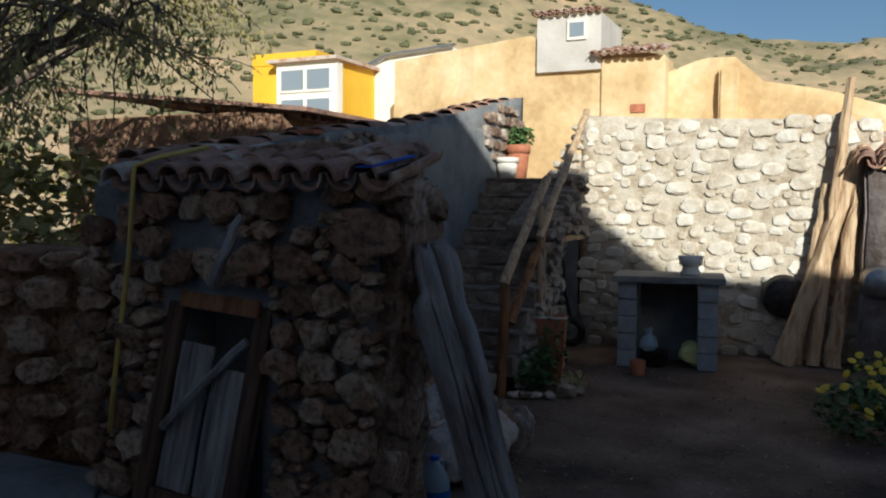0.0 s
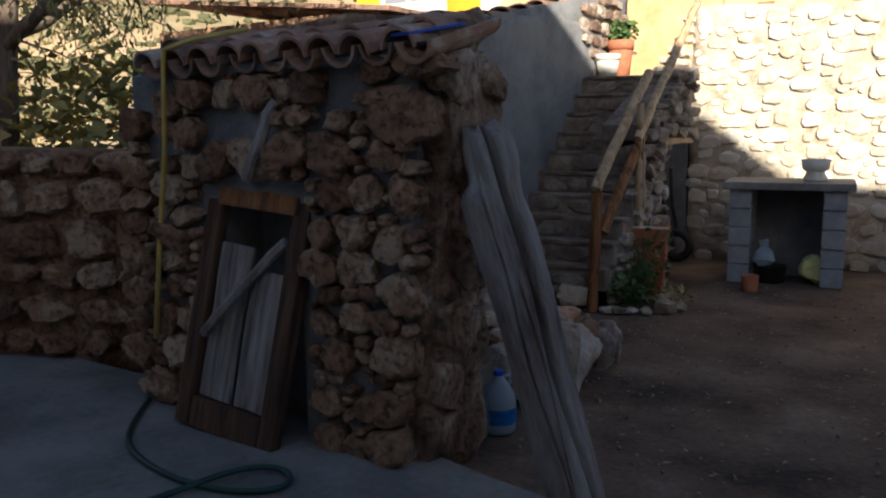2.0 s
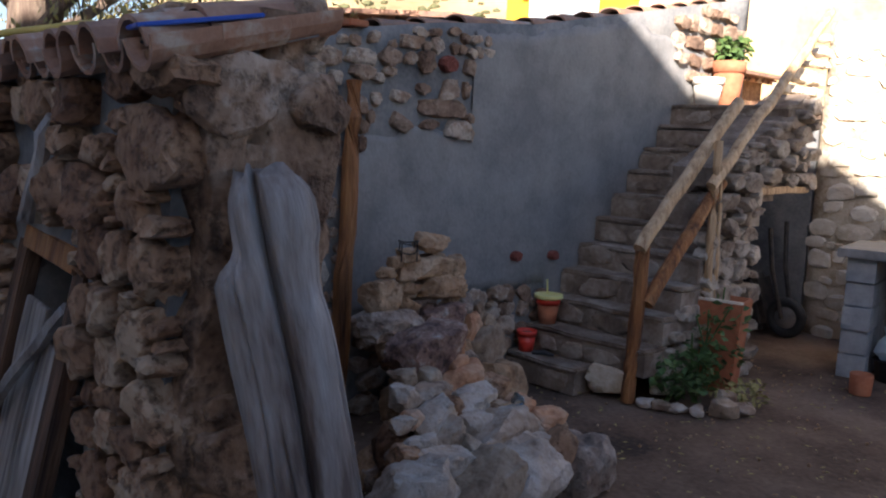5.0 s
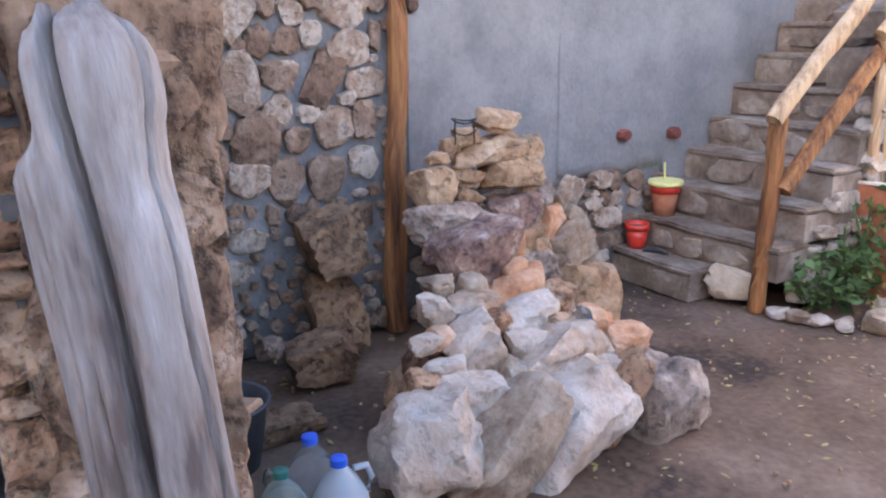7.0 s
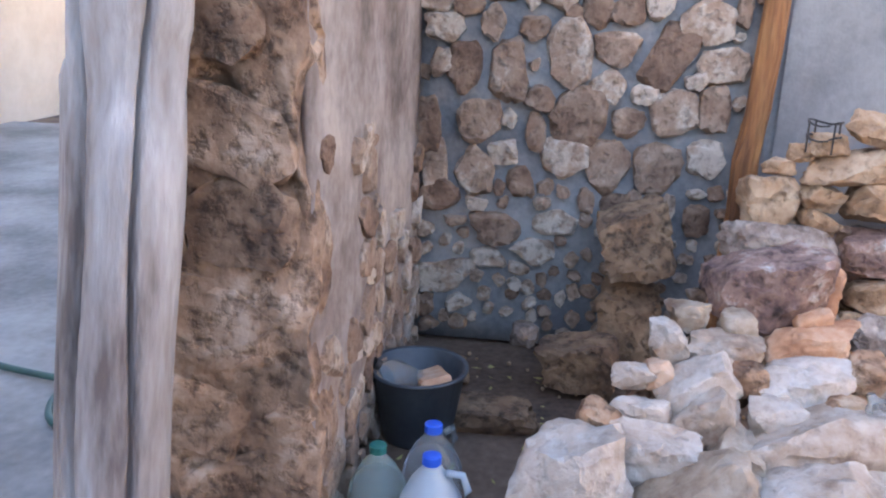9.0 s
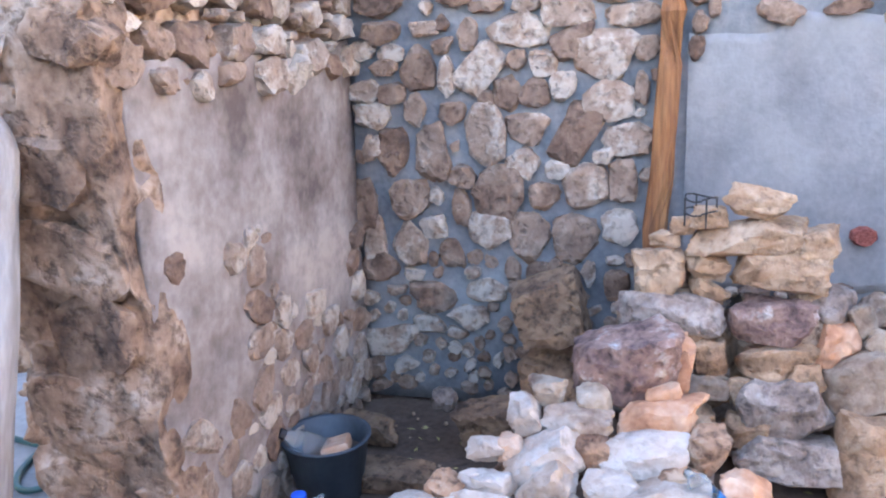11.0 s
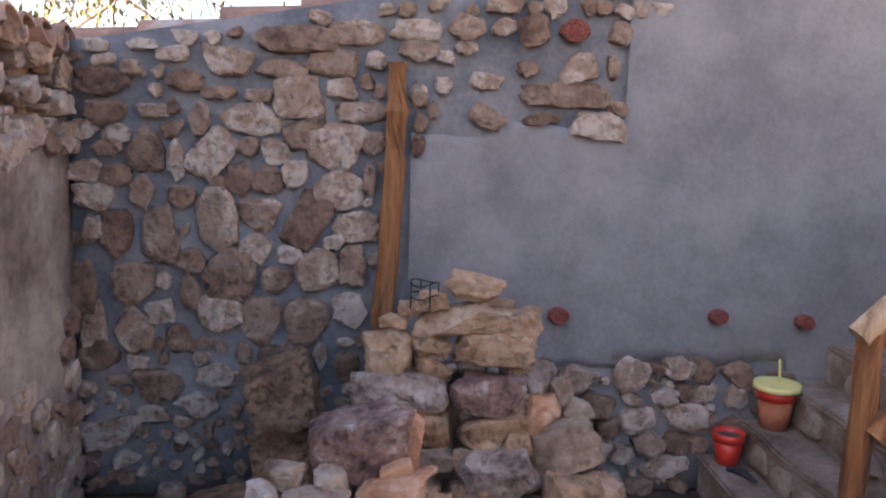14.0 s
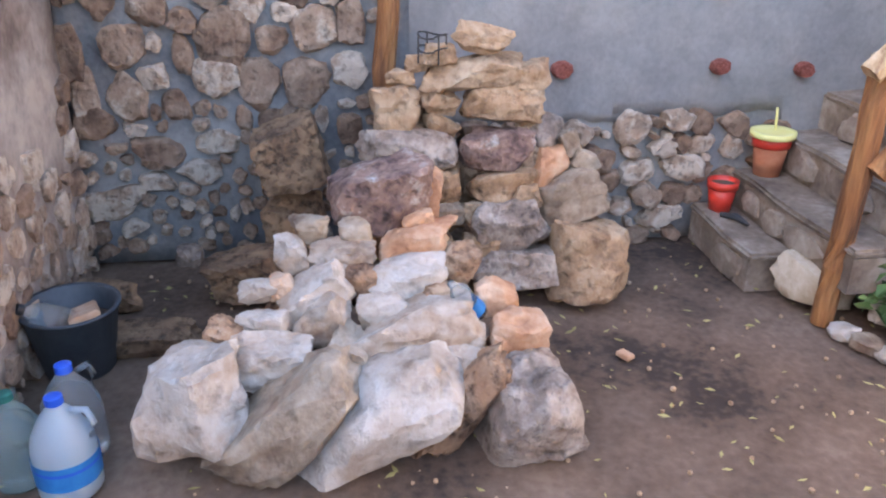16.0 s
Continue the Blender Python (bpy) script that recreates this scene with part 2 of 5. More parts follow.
def lathe(profile, n=24, closed=True):
    """A turned body from (radius, height) pairs."""
    bm = bmesh.new()
    rings = [[bm.verts.new((r * math.cos(2 * math.pi * i / n), r * math.sin(2 * math.pi * i / n), z)) for i in range(n)] for r, z in profile]
    for a, b in zip(rings, rings[1:]):
        for i in range(n):
            bm.faces.new((a[i], a[(i + 1) % n], b[(i + 1) % n], b[i]))
    if closed:
        bm.faces.new(list(reversed(rings[0])))
        bm.faces.new(rings[-1])
    return bm


def rod(points, radii, n=8, wob=0.0, seed=0.0, bm=None):
    """A round bar along points; knobbly if wob."""
    bm = bm or bmesh.new()
    pts = [Vector(p) for p in points]
    rings = []
    for i, p in enumerate(pts):
        d = (pts[min(i + 1, len(pts) - 1)] - pts[max(i - 1, 0)]).normalized()
        q = d.to_track_quat("Z", "Y")
        r = radii[i] if isinstance(radii, (list, tuple)) else radii
        ring = []
        for k in range(n):
            a = 2 * math.pi * k / n
            s = r * (1 + wob * noise.noise(Vector((math.cos(a) * 1.5 + seed, math.sin(a) * 1.5, i * 0.55 + seed))))
            ring.append(bm.verts.new(p + q @ Vector((s * math.cos(a), s * math.sin(a), 0))))
        rings.append(ring)
    for a, b in zip(rings, rings[1:]):
        for k in range(n):
            bm.faces.new((a[k], a[(k + 1) % n], b[(k + 1) % n], b[k]))
    bm.faces.new(list(reversed(rings[0])))
    bm.faces.new(rings[-1])
    return bm


def between(a, b, n, bend=0.0, seed=0.0):
    a, b = Vector(a), Vector(b)
    return [a.lerp(b, i / n) + noise.noise_vector(Vector((i * 0.7 + seed, seed, 1.3))) * bend for i in range(n + 1)]


def rock_mesh(name, seed, mat, boxy=0.5, cuts=2, rough=0.035):
    """An angular broken stone about 1 m across: chopped by random planes, then roughened."""
    rng = random.Random(seed)
    bm = bmesh.new()
    bmesh.ops.create_icosphere(bm, subdivisions=cuts, radius=1.0)
    slab = boxy < 0
    count, near, far = (3, 0.55, 0.66) if slab else (6, 0.58, 0.70) if boxy > 0.8 else (11, 0.46, 0.62) if boxy > 0.45 else (18, 0.47, 0.58)
    planes = []
    for _ in range(count):
        d = Vector((rng.gauss(0, 1), rng.gauss(0, 1), rng.gauss(0, 1))).normalized()
        planes.append((d, rng.uniform(near, far)))
    if slab:  # a flat-faced stone with an irregular five- to seven-sided outline
        sides = rng.choice((4, 5, 5, 6, 7))
        for k in range(sides):
            a = 2 * math.pi * (k + rng.uniform(-0.3, 0.3)) / sides
            planes.append((Vector((rng.uniform(-0.1, 0.1), math.cos(a), math.sin(a))).normalized(), rng.uniform(0.36, 0.52)))
    for ax in range(3):
        for s in (-1, 1):
            d = Vector((rng.uniform(-.22, .22), rng.uniform(-.22, .22), rng.uniform(-.22, .22)))
            d[ax] += s
            planes.append((d.normalized(), rng.uniform(0.46, 0.52)))
    off = Vector((seed * 3.1, seed * 1.7, seed))
    rays = np.array([v.co for v in bm.verts])
    cosines = rays @ np.array([d for d, h in planes]).T
    reach = np.where(cosines > 0.05, np.array([h for d, h in planes]) / np.maximum(cosines, 0.05), 9.0).min(axis=1)
    for v, k in zip(bm.verts, reach):
        v.co *= k
        v.co += noise.noise_vector(v.co * 2.2 + off) * rough * 1.6 + noise.noise_vector(v.co * 6 + off) * rough + noise.noise_vector(v.co * 15 + off) * rough * 0.45
        v.co *= 1.0 + rough * 1.5 * (0.35 - abs(noise.noise(v.co * 3.4 + off)) * 1.6)
    for ax in range(3):
        lo, hi = min(v.co[ax] for v in bm.verts), max(v.co[ax] for v in bm.verts)
        for v in bm.verts:
            v.co[ax] = (v.co[ax] - (lo + hi) / 2) / (hi - lo)
    me = finish(bm, name, mat, True)
    me.set_sharp_from_angle(angle=radians(30))
    return me


def pebble_bank(name, mat, count, boxy=0.5, seed0=0, cuts=2, rough=0.035):
    return [rock_mesh(name, seed0 + i, mat, boxy, cuts, rough) for i in range(count)]


WALLSTONES = pebble_bank("stone", STONE, 18, -1, 10, 3, 0.05)
BROWNSTONES = pebble_bank("stone", BROWN, 16, -1, 40, 3, 0.05)
PALESTONES = pebble_bank("stone", PALESTONE, 14, -1, 70, 2, 0.03)
SIDESTONES = pebble_bank("stone", FLANK, 10, -1, 90, 3, 0.035)
RISERSTONES = pebble_bank("stone", STEP, 8, -1, 110, 3, 0.04)
TUFFSTONES = pebble_bank("stone", ERODED, 8, -1, 130, 3, 0.06)


def piece(me, parent, m, name="stone"):
    ob = new(name, me)
    ob.parent = parent
    ob.matrix_basis = m
    return ob


def wall_mesh(x0, y0, x1, y1, tops, thick, base=0.0, wob=0.012, step=0.12):
    """An upright wall along a line; its top follows (distance, height) pairs; thick to the line's left."""
    a, b = Vector((x0, y0)), Vector((x1, y1))
    length = (b - a).length
    u = (b - a) / length
    nrm = Vector((-u.y, u.x))
    n = max(2, int(length / step))
    bm = bmesh.new()
    cols = []
    for i in range(n + 1):
        s = length * i / n
        h = float(np.interp(s, [t[0] for t in tops], [t[1] for t in tops]))
        rows = max(3, int(2.2 / step))
        col = []
        for side in (0, 1):
            for j in range(rows + 1):
                p = a + u * s + nrm * (thick * side)
                z = base + (h - base) * (j / rows if side == 0 else 1 - j / rows)
                q = Vector((p.x, p.y, z))
                w = noise.noise(q * 2.3) * wob + noise.noise(q * 9) * wob * 0.5
                col.append(bm.verts.new((q.x + nrm.x * w, q.y + nrm.y * w, z)))
        cols.append(col)
    for c, d in zip(cols, cols[1:]):
        m = len(c)
        for j in range(m):
            bm.faces.new((c[j], d[j], d[(j + 1) % m], c[(j + 1) % m]))
    bm.faces.new(list(reversed(cols[0])))
    bm.faces.new(cols[-1])
    bmesh.ops.recalc_face_normals(bm, faces=bm.faces)
    return bm


def rubble(parent, bank, place, s0, s1, z0, z1, course, seed, depth=0.10, width=(1.0, 2.1), keep=None, gap=0.012, turn=0.0, limit=999):
    """Coursed rubble: stones in uneven courses; place(s, z) gives the pose of a stone's middle."""
    rng = random.Random(seed)
    z, made = z0, 0
    while z < z1 - course * 0.3:
        h = min(course * rng.uniform(0.75, 1.3), z1 - z + 0.02)
        s = s0 - rng.uniform(0, course)
        while s < s1:
            w = h * rng.uniform(*width)
            mid = s + w / 2
            hh = h * rng.uniform(0.82, 1.08)
            if s > s0 - 0.03 and s + w < s1 + 0.04 and (keep is None or keep(mid, z + h / 2)) and made < limit:
                m = place(mid, z + h / 2 + rng.uniform(-0.012, 0.012)) @ pose(0, 0, 0, rng.choice((0, 180)) + rng.uniform(-7, 7), 0, rng.choice((0, 180)) + rng.uniform(-5, 5))
                piece(rng.choice(bank), parent, m @ Matrix.Diagonal((depth * rng.uniform(0.8, 1.3), w - gap, hh - gap, 1)))
                made += 1
            s += w
        z += h


def packed(parent, bank, place, s0, s1, z0, z1, sizes, seed, deep, keep=None, taken=None, tries=260, snug=0.47, lie=25):
    """Random rubble: large stones first, then smaller ones into what is left between."""
    r = random.Random(seed)
    taken = [] if taken is None else taken
    for size in sizes:
        for _ in range(tries):
            s, z = r.uniform(s0, s1), r.uniform(z0, z1)
            w, h = size * r.uniform(0.85, 1.45), size * r.uniform(0.65, 1.0)
            if keep is not None and not keep(s, z, w, h):
                continue
            if all(abs(s - a) > (w + c) * snug or abs(z - b) > (h + d) * snug for a, b, c, d in taken):
                taken.append((s, z, w, h))
                turn = pose(0, 0, 0, r.choice((0, 180)) + r.uniform(-lie, lie), 0, r.choice((0, 180)) + r.uniform(-6, 6))
                piece(r.choice(bank), parent, place(s, z) @ turn @ Matrix.Diagonal((deep * r.uniform(0.7, 1.3) * (0.6 + size * 2.5), w * 1.06, h * 1.06, 1)))


# ---- ground ----
def ground_sheet():
    bm = bmesh.new()
    xs = sorted(set([-400, -150, -60, -25, 12, 25, 60, 150, 400] + [-12 + 0.14 * i for i in range(140)]))
    ys = sorted(set([-200, -60, -20, -8, 14, 40] + [1.2 + 0.14 * i for i in range(80)]))
    grid = []
    for y in ys:
        row = []
        for x in xs:
            z = 0.016 * noise.noise(Vector((x * 1.1, y * 1.1, 0))) + 0.008 * noise.noise(Vector((x * 4, y * 4, 3))) - 0.008
            row.append(bm.verts.new((x, y, z if -12 < x < 8 else 0)))
        grid.append(row)
    for a, b in zip(grid, grid[1:]):
        for i in range(len(a) - 1):
            bm.faces.new((a[i], a[i + 1], b[i + 1], b[i]))
    return finish(bm, "ground", DIRT)


tagged(new("ground", ground_sheet()), "damp trodden brown earth of the yard", "ground", kind="structure")


def concrete_slab():
    bm = bmesh.new()
    edge = [(-9, 5.35), (-2.75, 5.33), (-2.2, 5.2), (-1.75, 5.13), (-1.42, 5.05), (-1.15, 4.6), (-0.9, 3.9), (-0.3, 3.1), (1.0, 2.6), (4, 2.2), (4, 0.2), (-9, 0.2)]
    top = [bm.verts.new((x, y, 0.085)) for x, y in edge]
    low = [bm.verts.new((x + 0.02, y + 0.03, -0.1)) for x, y in edge]
    bm.faces.new(top)
    for i in range(len(edge)):
        j = (i + 1) % len(edge)
        bm.faces.new((top[i], low[i], low[j], top[j]))
    bmesh.ops.recalc_face_normals(bm, faces=bm.faces)
    return finish(bm, "slab", CONCRETE, False)


tagged(new("pavement_slab", concrete_slab()), "worn grey concrete slab beside the shed", "pavement", kind="structure")

# ---- unseen house behind, closing the yard, its heights set to fit its shadow ----
for nm, bm, lab in (
    ("house_wall_south", box(-1.7, -3.4, 0, 4.0, 0, 7.3), "unseen house wall that shades the yard"),
    ("house_wall_east", box(5.02, -3.4, 0, 11, 0, 6.6), "unseen house wall that shades the yard"),
    ("house_wall_low", box(-14, -3.2, 0, -1.72, -0.05, 3.7), "unseen lower house wall, height set by its shadow"),
    # added slope, there only to slant the shadow edge on the north wall
    ("house_gable", wall_mesh(4.01, 0, 5.0, 0, [(0, 7.35), (0.99, 6.6)], -3.4), "unseen sloped piece added for the slanting shadow edge"),
    ("wall_east", box(4.2, 0.02, 0, 4.6, 11.4, 2.4), "plain plastered yard wall"),
):
    tagged(new(nm, finish(bm, nm, HOUSEWALL, False)), lab, "wall", kind="structure")


# ---- the tall wall along the yard ----
def wall_top(y):
    return float(np.interp(y, [5.4, 6.85, 7.56, 8.46, 11.3], [1.93, 2.16, 2.28, 2.38, 2.95]))


back = tagged(new("wall_west", finish(wall_mesh(-4.02, 5.52, -4.02, 11.45, [(0, 1.93), (1.33, 2.16), (2.04, 2.28), (2.94, 2.38), (5.93, 2.98)], 0.42), "wall", MORTAR)),
              "tall rubble wall with grey mortar between its stones", "wall", kind="structure")


def render_patch(ys, z_low, z_high, x, mat, name, seed):
    """A thin uneven coat of cement with a ragged edge, standing proud of the wall."""
    bm = bmesh.new()
    cols = []
    n = int((ys[1] - ys[0]) / 0.05)
    for i in range(n + 1):
        y = ys[0] + (ys[1] - ys[0]) * i / n
        lo, hi = z_low(y), z_high(y)
        lo += 0.05 * noise.noise(Vector((y * 4, seed, 0))) + 0.03 * noise.noise(Vector((y * 15, seed, 0)))
        hi += 0.05 * noise.noise(Vector((y * 4, seed, 7))) + 0.025 * noise.noise(Vector((y * 15, seed, 7)))
        col = [bm.verts.new((x - 0.03, y, lo))]
        for j in range(25):
            z = lo + (hi - lo) * j / 24
            b = 0.010 * noise.noise(Vector((seed, y * 1.6, z * 1.6))) + 0.004 * noise.noise(Vector((seed, y * 8, z * 8)))
            col.append(bm.verts.new((x + b, y, z)))
        col.append(bm.verts.new((x - 0.03, y, hi)))
        cols.append(col)
    for a, b in zip(cols, cols[1:]):
        for j in range(len(a) - 1):
            bm.faces.new((a[j], b[j], b[j + 1], a[j + 1]))
    return finish(bm, name, mat)


part("cement_render", render_patch((6.95, 7.93), lambda y: 0.60, lambda y: 1.60 if y < 7.3 else 1.66, -4.007, RENDER, "cement_render", 1), None, back, "smooth pale grey cement patch")
part("cement_render", render_patch((7.86, 11.2), lambda y: 0.62 if y < 8.7 else (y - 8.75) * 0.98 + 0.3, lambda y: wall_top(y) - 0.06 - max(0, y - 9.6) * 0.35, -4.004, RENDER, "cement_render", 5), None, back, "rough grey cement render")

COURSES = (
    ((6.49, 1.97, 0.30, 0.10, 0), (6.72, 2.00, 0.19, 0.09, 0), (6.97, 2.02, 0.19, 0.08, 0), (7.17, 2.04, 0.13, 0.09, 0), (7.33, 2.14, 0.13, 0.07, 0), (7.54, 2.14, 0.09, 0.09, 0), (7.45, 2.04, 0.11, 0.12, 0), (7.82, 2.04, 0.08, 0.09, 0), (7.33, 2.05, 0.09, 0.06, 0), (5.98, 1.90, 0.11, 0.06, 0), (6.19, 1.88, 0.18, 0.11, 0), (6.41, 1.85, 0.19, 0.07, 0), (6.62, 1.88, 0.19, 0.10, 0), (6.80, 1.90, 0.07, 0.07, 0), (6.98, 1.94, 0.15, 0.07, 0), (7.09, 1.92, 0.07, 0.05, 0), (7.17, 1.96, 0.08, 0.05, 0)),
    ((5.71, 1.78, 0.19, 0.11, 0), (5.82, 1.84, 0.08, 0.06, 0), (6.02, 1.80, 0.13, 0.08, 0), (5.89, 1.67, 0.11, 0.05, 0), (5.98, 1.69, 0.05, 0.06, 0), (5.70, 1.66, 0.15, 0.08, 0), (6.16, 1.75, 0.12, 0.05, 0), (6.32, 1.74, 0.10, 0.05, 0), (6.49, 1.74, 0.18, 0.14, 0), (6.66, 1.78, 0.11, 0.08, 0), (6.74, 1.69, 0.18, 0.08, 0), (6.76, 1.81, 0.06, 0.06, 0)),
    ((6.98, 1.76, 0.07, 0.10, 0), (7.08, 1.80, 0.06, 0.07, 0), (7.26, 1.83, 0.12, 0.06, 0), (7.44, 1.88, 0.09, 0.06, 0), (7.65, 1.89, 0.14, 0.11, 0), (7.80, 1.90, 0.05, 0.09, 0), (7.60, 1.78, 0.32, 0.09, 0), (7.50, 1.68, 0.13, 0.05, 0), (7.76, 1.65, 0.22, 0.11, 0), (7.27, 1.68, 0.14, 0.08, 20), (7.83, 1.73, 0.08, 0.05, 0)),
    ((5.62, 1.59, 0.10, 0.07, 0), (5.74, 1.58, 0.10, 0.07, 0), (5.97, 1.60, 0.08, 0.06, 0), (6.08, 1.64, 0.07, 0.11, 0), (6.28, 1.65, 0.23, 0.12, 0), (6.51, 1.60, 0.17, 0.10, -30), (5.71, 1.52, 0.10, 0.06, 0), (6.99, 1.65, 0.05, 0.08, 0), (7.04, 1.70, 0.04, 0.07, 0)),
    ((5.86, 1.51, 0.13, 0.16, 0), (5.98, 1.48, 0.06, 0.15, 0), (6.12, 1.49, 0.21, 0.12, -45), (6.28, 1.53, 0.07, 0.07, 0), (6.39, 1.51, 0.10, 0.10, 0), (6.63, 1.54, 0.23, 0.16, 0), (6.80, 1.56, 0.08, 0.08, 0), (6.98, 1.55, 0.05, 0.08, 0)),
    ((5.50, 1.50, 0.07, 0.10, 0), (5.51, 1.38, 0.07, 0.07, 0), (5.61, 1.41, 0.12, 0.10, 0), (5.74, 1.41, 0.11, 0.08, 0), (5.84, 1.34, 0.08, 0.12, 0), (5.65, 1.32, 0.13, 0.11, 0), (6.24, 1.40, 0.11, 0.13, 0), (6.15, 1.38, 0.06, 0.07, 0), (6.35, 1.40, 0.11, 0.10, 0), (6.47, 1.42, 0.09, 0.10, 0), (6.64, 1.37, 0.18, 0.15, 0), (6.78, 1.41, 0.05, 0.12, 0), (6.00, 1.32, 0.10, 0.08, 0)),
    ((5.73, 1.16, 0.12, 0.17, 0), (5.64, 1.18, 0.07, 0.10, 0), (5.91, 1.16, 0.13, 0.22, 0), (6.14, 1.23, 0.15, 0.22, 0), (6.32, 1.25, 0.15, 0.11, 0), (6.52, 1.22, 0.13, 0.23, 25), (6.73, 1.20, 0.17, 0.12, 0), (6.44, 1.08, 0.09, 0.07, 0), (6.63, 1.14, 0.07, 0.06, 0)),
    ((5.58, 0.93, 0.11, 0.19, 0), (5.80, 0.95, 0.15, 0.15, 0), (5.92, 0.97, 0.05, 0.07, 0), (6.03, 1.05, 0.11, 0.09, 0), (6.30, 1.11, 0.12, 0.11, 0), (6.19, 0.99, 0.18, 0.20, 0), (6.39, 0.97, 0.11, 0.10, 0), (6.56, 1.02, 0.16, 0.16, 0), (6.71, 1.04, 0.10, 0.15, 0), (6.03, 0.92, 0.07, 0.14, 0)),
    ((5.79, 0.74, 0.14, 0.19, 0), (5.62, 0.77, 0.09, 0.20, 0), (5.90, 0.83, 0.10, 0.09, 0), (5.98, 0.71, 0.10, 0.12, 0), (6.15, 0.81, 0.16, 0.15, 0), (6.32, 0.79, 0.15, 0.19, 0), (6.52, 0.79, 0.16, 0.18, 0), (6.70, 0.84, 0.12, 0.13, 0), (6.68, 0.70, 0.07, 0.04, 0)),
    ((5.64, 0.65, 0.15, 0.12, 0), (5.58, 0.49, 0.08, 0.06, 0), (5.88, 0.51, 0.18, 0.13, 0), (6.13, 0.55, 0.16, 0.09, 0), (6.25, 0.65, 0.06, 0.09, 0), (6.36, 0.63, 0.09, 0.09, 0), (6.57, 0.64, 0.05, 0.10, 0), (6.69, 0.59, 0.09, 0.11, 0), (5.66, 0.29, 0.23, 0.13, 0), (5.86, 0.38, 0.13, 0.08, 0), (6.04, 0.42, 0.15, 0.10, 0), (6.43, 0.67, 0.06, 0.07, 0), (6.48, 0.56, 0.06, 0.07, 0)),
)
rng = random.Random(4)


def set_in_wall(y, z, w, h, turn, bank=WALLSTONES, x=-4.02, deep=0.085):
    m = pose(x, y, z, -turn) @ pose(0, 0, 0, rng.choice((0, 180)), 0, rng.choice((0, 180)))
    piece(rng.choice(bank), back, m @ Matrix.Diagonal((deep * rng.uniform(0.8, 1.25), w * 1.3, h * 1.28, 1)))


taken = []
for course in COURSES:
    for y, z, w, h, turn in course:
        taken.append((y, z, w, h))
        set_in_wall(y, z, w, h, turn)
for _ in range(900):
    y, z = rng.uniform(5.5, 6.85), rng.uniform(0.05, 1.85)
    w, h = rng.uniform(0.035, 0.07), rng.uniform(0.03, 0.06)
    if all(abs(y - a) > (w + c) * 0.56 or abs(z - b) > (h + d) * 0.56 for a, b, c, d in taken):
        taken.append((y, z, w, h))
        set_in_wall(y, z, w, h, rng.uniform(-40, 40), deep=0.06)
packed(back, WALLSTONES, lambda s, z: pose(-4.02, s, z), 5.56, 6.85, 0.05, 0.75, (0.13, 0.10, 0.075, 0.055), 61, 0.13, taken=taken, tries=260, snug=0.5, lie=40)
packed(back, WALLSTONES, lambda s, z: pose(-4.005, s, z), 7.0, 8.22, 0.03, 0.60, (0.16, 0.13, 0.10, 0.08, 0.06, 0.045), 62, 0.11, tries=420, snug=0.43, lie=30)
packed(back, WALLSTONES, lambda s, z: pose(-4.005, s, z), 8.26, 8.7, 0.2, 0.58, (0.12, 0.09, 0.07, 0.05), 63, 0.05, tries=120, snug=0.45, lie=30)
for _ in range(400):
    y = rng.uniform(5.55, 8.0)
    z = wall_top(y) - rng.uniform(0.05, 0.2)
    w, h = rng.uniform(0.05, 0.10), rng.uniform(0.04, 0.07)
    if all(abs(y - a) > (w + c) * 0.54 or abs(z - b) > (h + d) * 0.54 for a, b, c, d in taken):
        taken.append((y, z, w, h))
        set_in_wall(y, z, w, h, rng.uniform(-20, 20), deep=0.07)
# bare rubble at the sunny end over the stairs
rubble(back, WALLSTONES, lambda s, z: pose(-4.01, s, z), 10.0, 11.3, 2.15, 2.85, 0.13, 8, keep=lambda s, z: z < wall_top(s) - 0.05 and z > 2.75 - (s - 9.6) * 0.7)
# broken brick ends set in the wall
for y, z, s in ((7.61, 0.83, 0.09), (8.33, 0.83, 0.085), (8.73, 0.81, 0.085), (7.62, 2.04, 0.12)):
    bm = lathe([(0.5, -0.5), (0.53, 0.3), (0.47, 0.5)], 9)
    for v in bm.verts:
        v.co += noise.noise_vector(v.co * 3 + Vector((y, z, 0))) * 0.09
    part("brick", bm, BRICKRED, back, "broken red brick end", m=pose(-4.0, y, z, 0, 90) @ Matrix.Diagonal((s * 0.8, s, 0.09, 1)))


# ---- curved roof tiles ----
def tile_mesh(length=0.40, r0=0.085, r1=0.070, t=0.014, n=7):
    bm = bmesh.new()
    rows = []
    for j, (y, r) in enumerate(((0, r0), (length, r1))):
        out, inn = [], []
        for i in range(n + 1):
            a = math.pi * i / n
            out.append(bm.verts.new((r * math.cos(a), y, r * math.sin(a))))
            inn.append(bm.verts.new(((r - t) * math.cos(a), y, (r - t) * math.sin(a))))
        rows.append((out, inn))
    (o0, i0), (o1, i1) = rows
    for i in range(n):
        bm.faces.new((o0[i], o0[i + 1], o1[i + 1], o1[i]))
        bm.faces.new((i0[i + 1], i0[i], i1[i], i1[i + 1]))
        bm.faces.new((o0[i + 1], o0[i], i0[i], i0[i + 1]))
        bm.faces.new((o1[i], o1[i + 1], i1[i + 1], i1[i]))
    for k in (0, n):
        bm.faces.new((o0[k], o1[k], i1[k], i0[k]))
    bmesh.ops.recalc_face_normals(bm, faces=bm.faces)
    return finish(bm, "roof_tile", TILE, False)


TILE_MESH = tile_mesh()


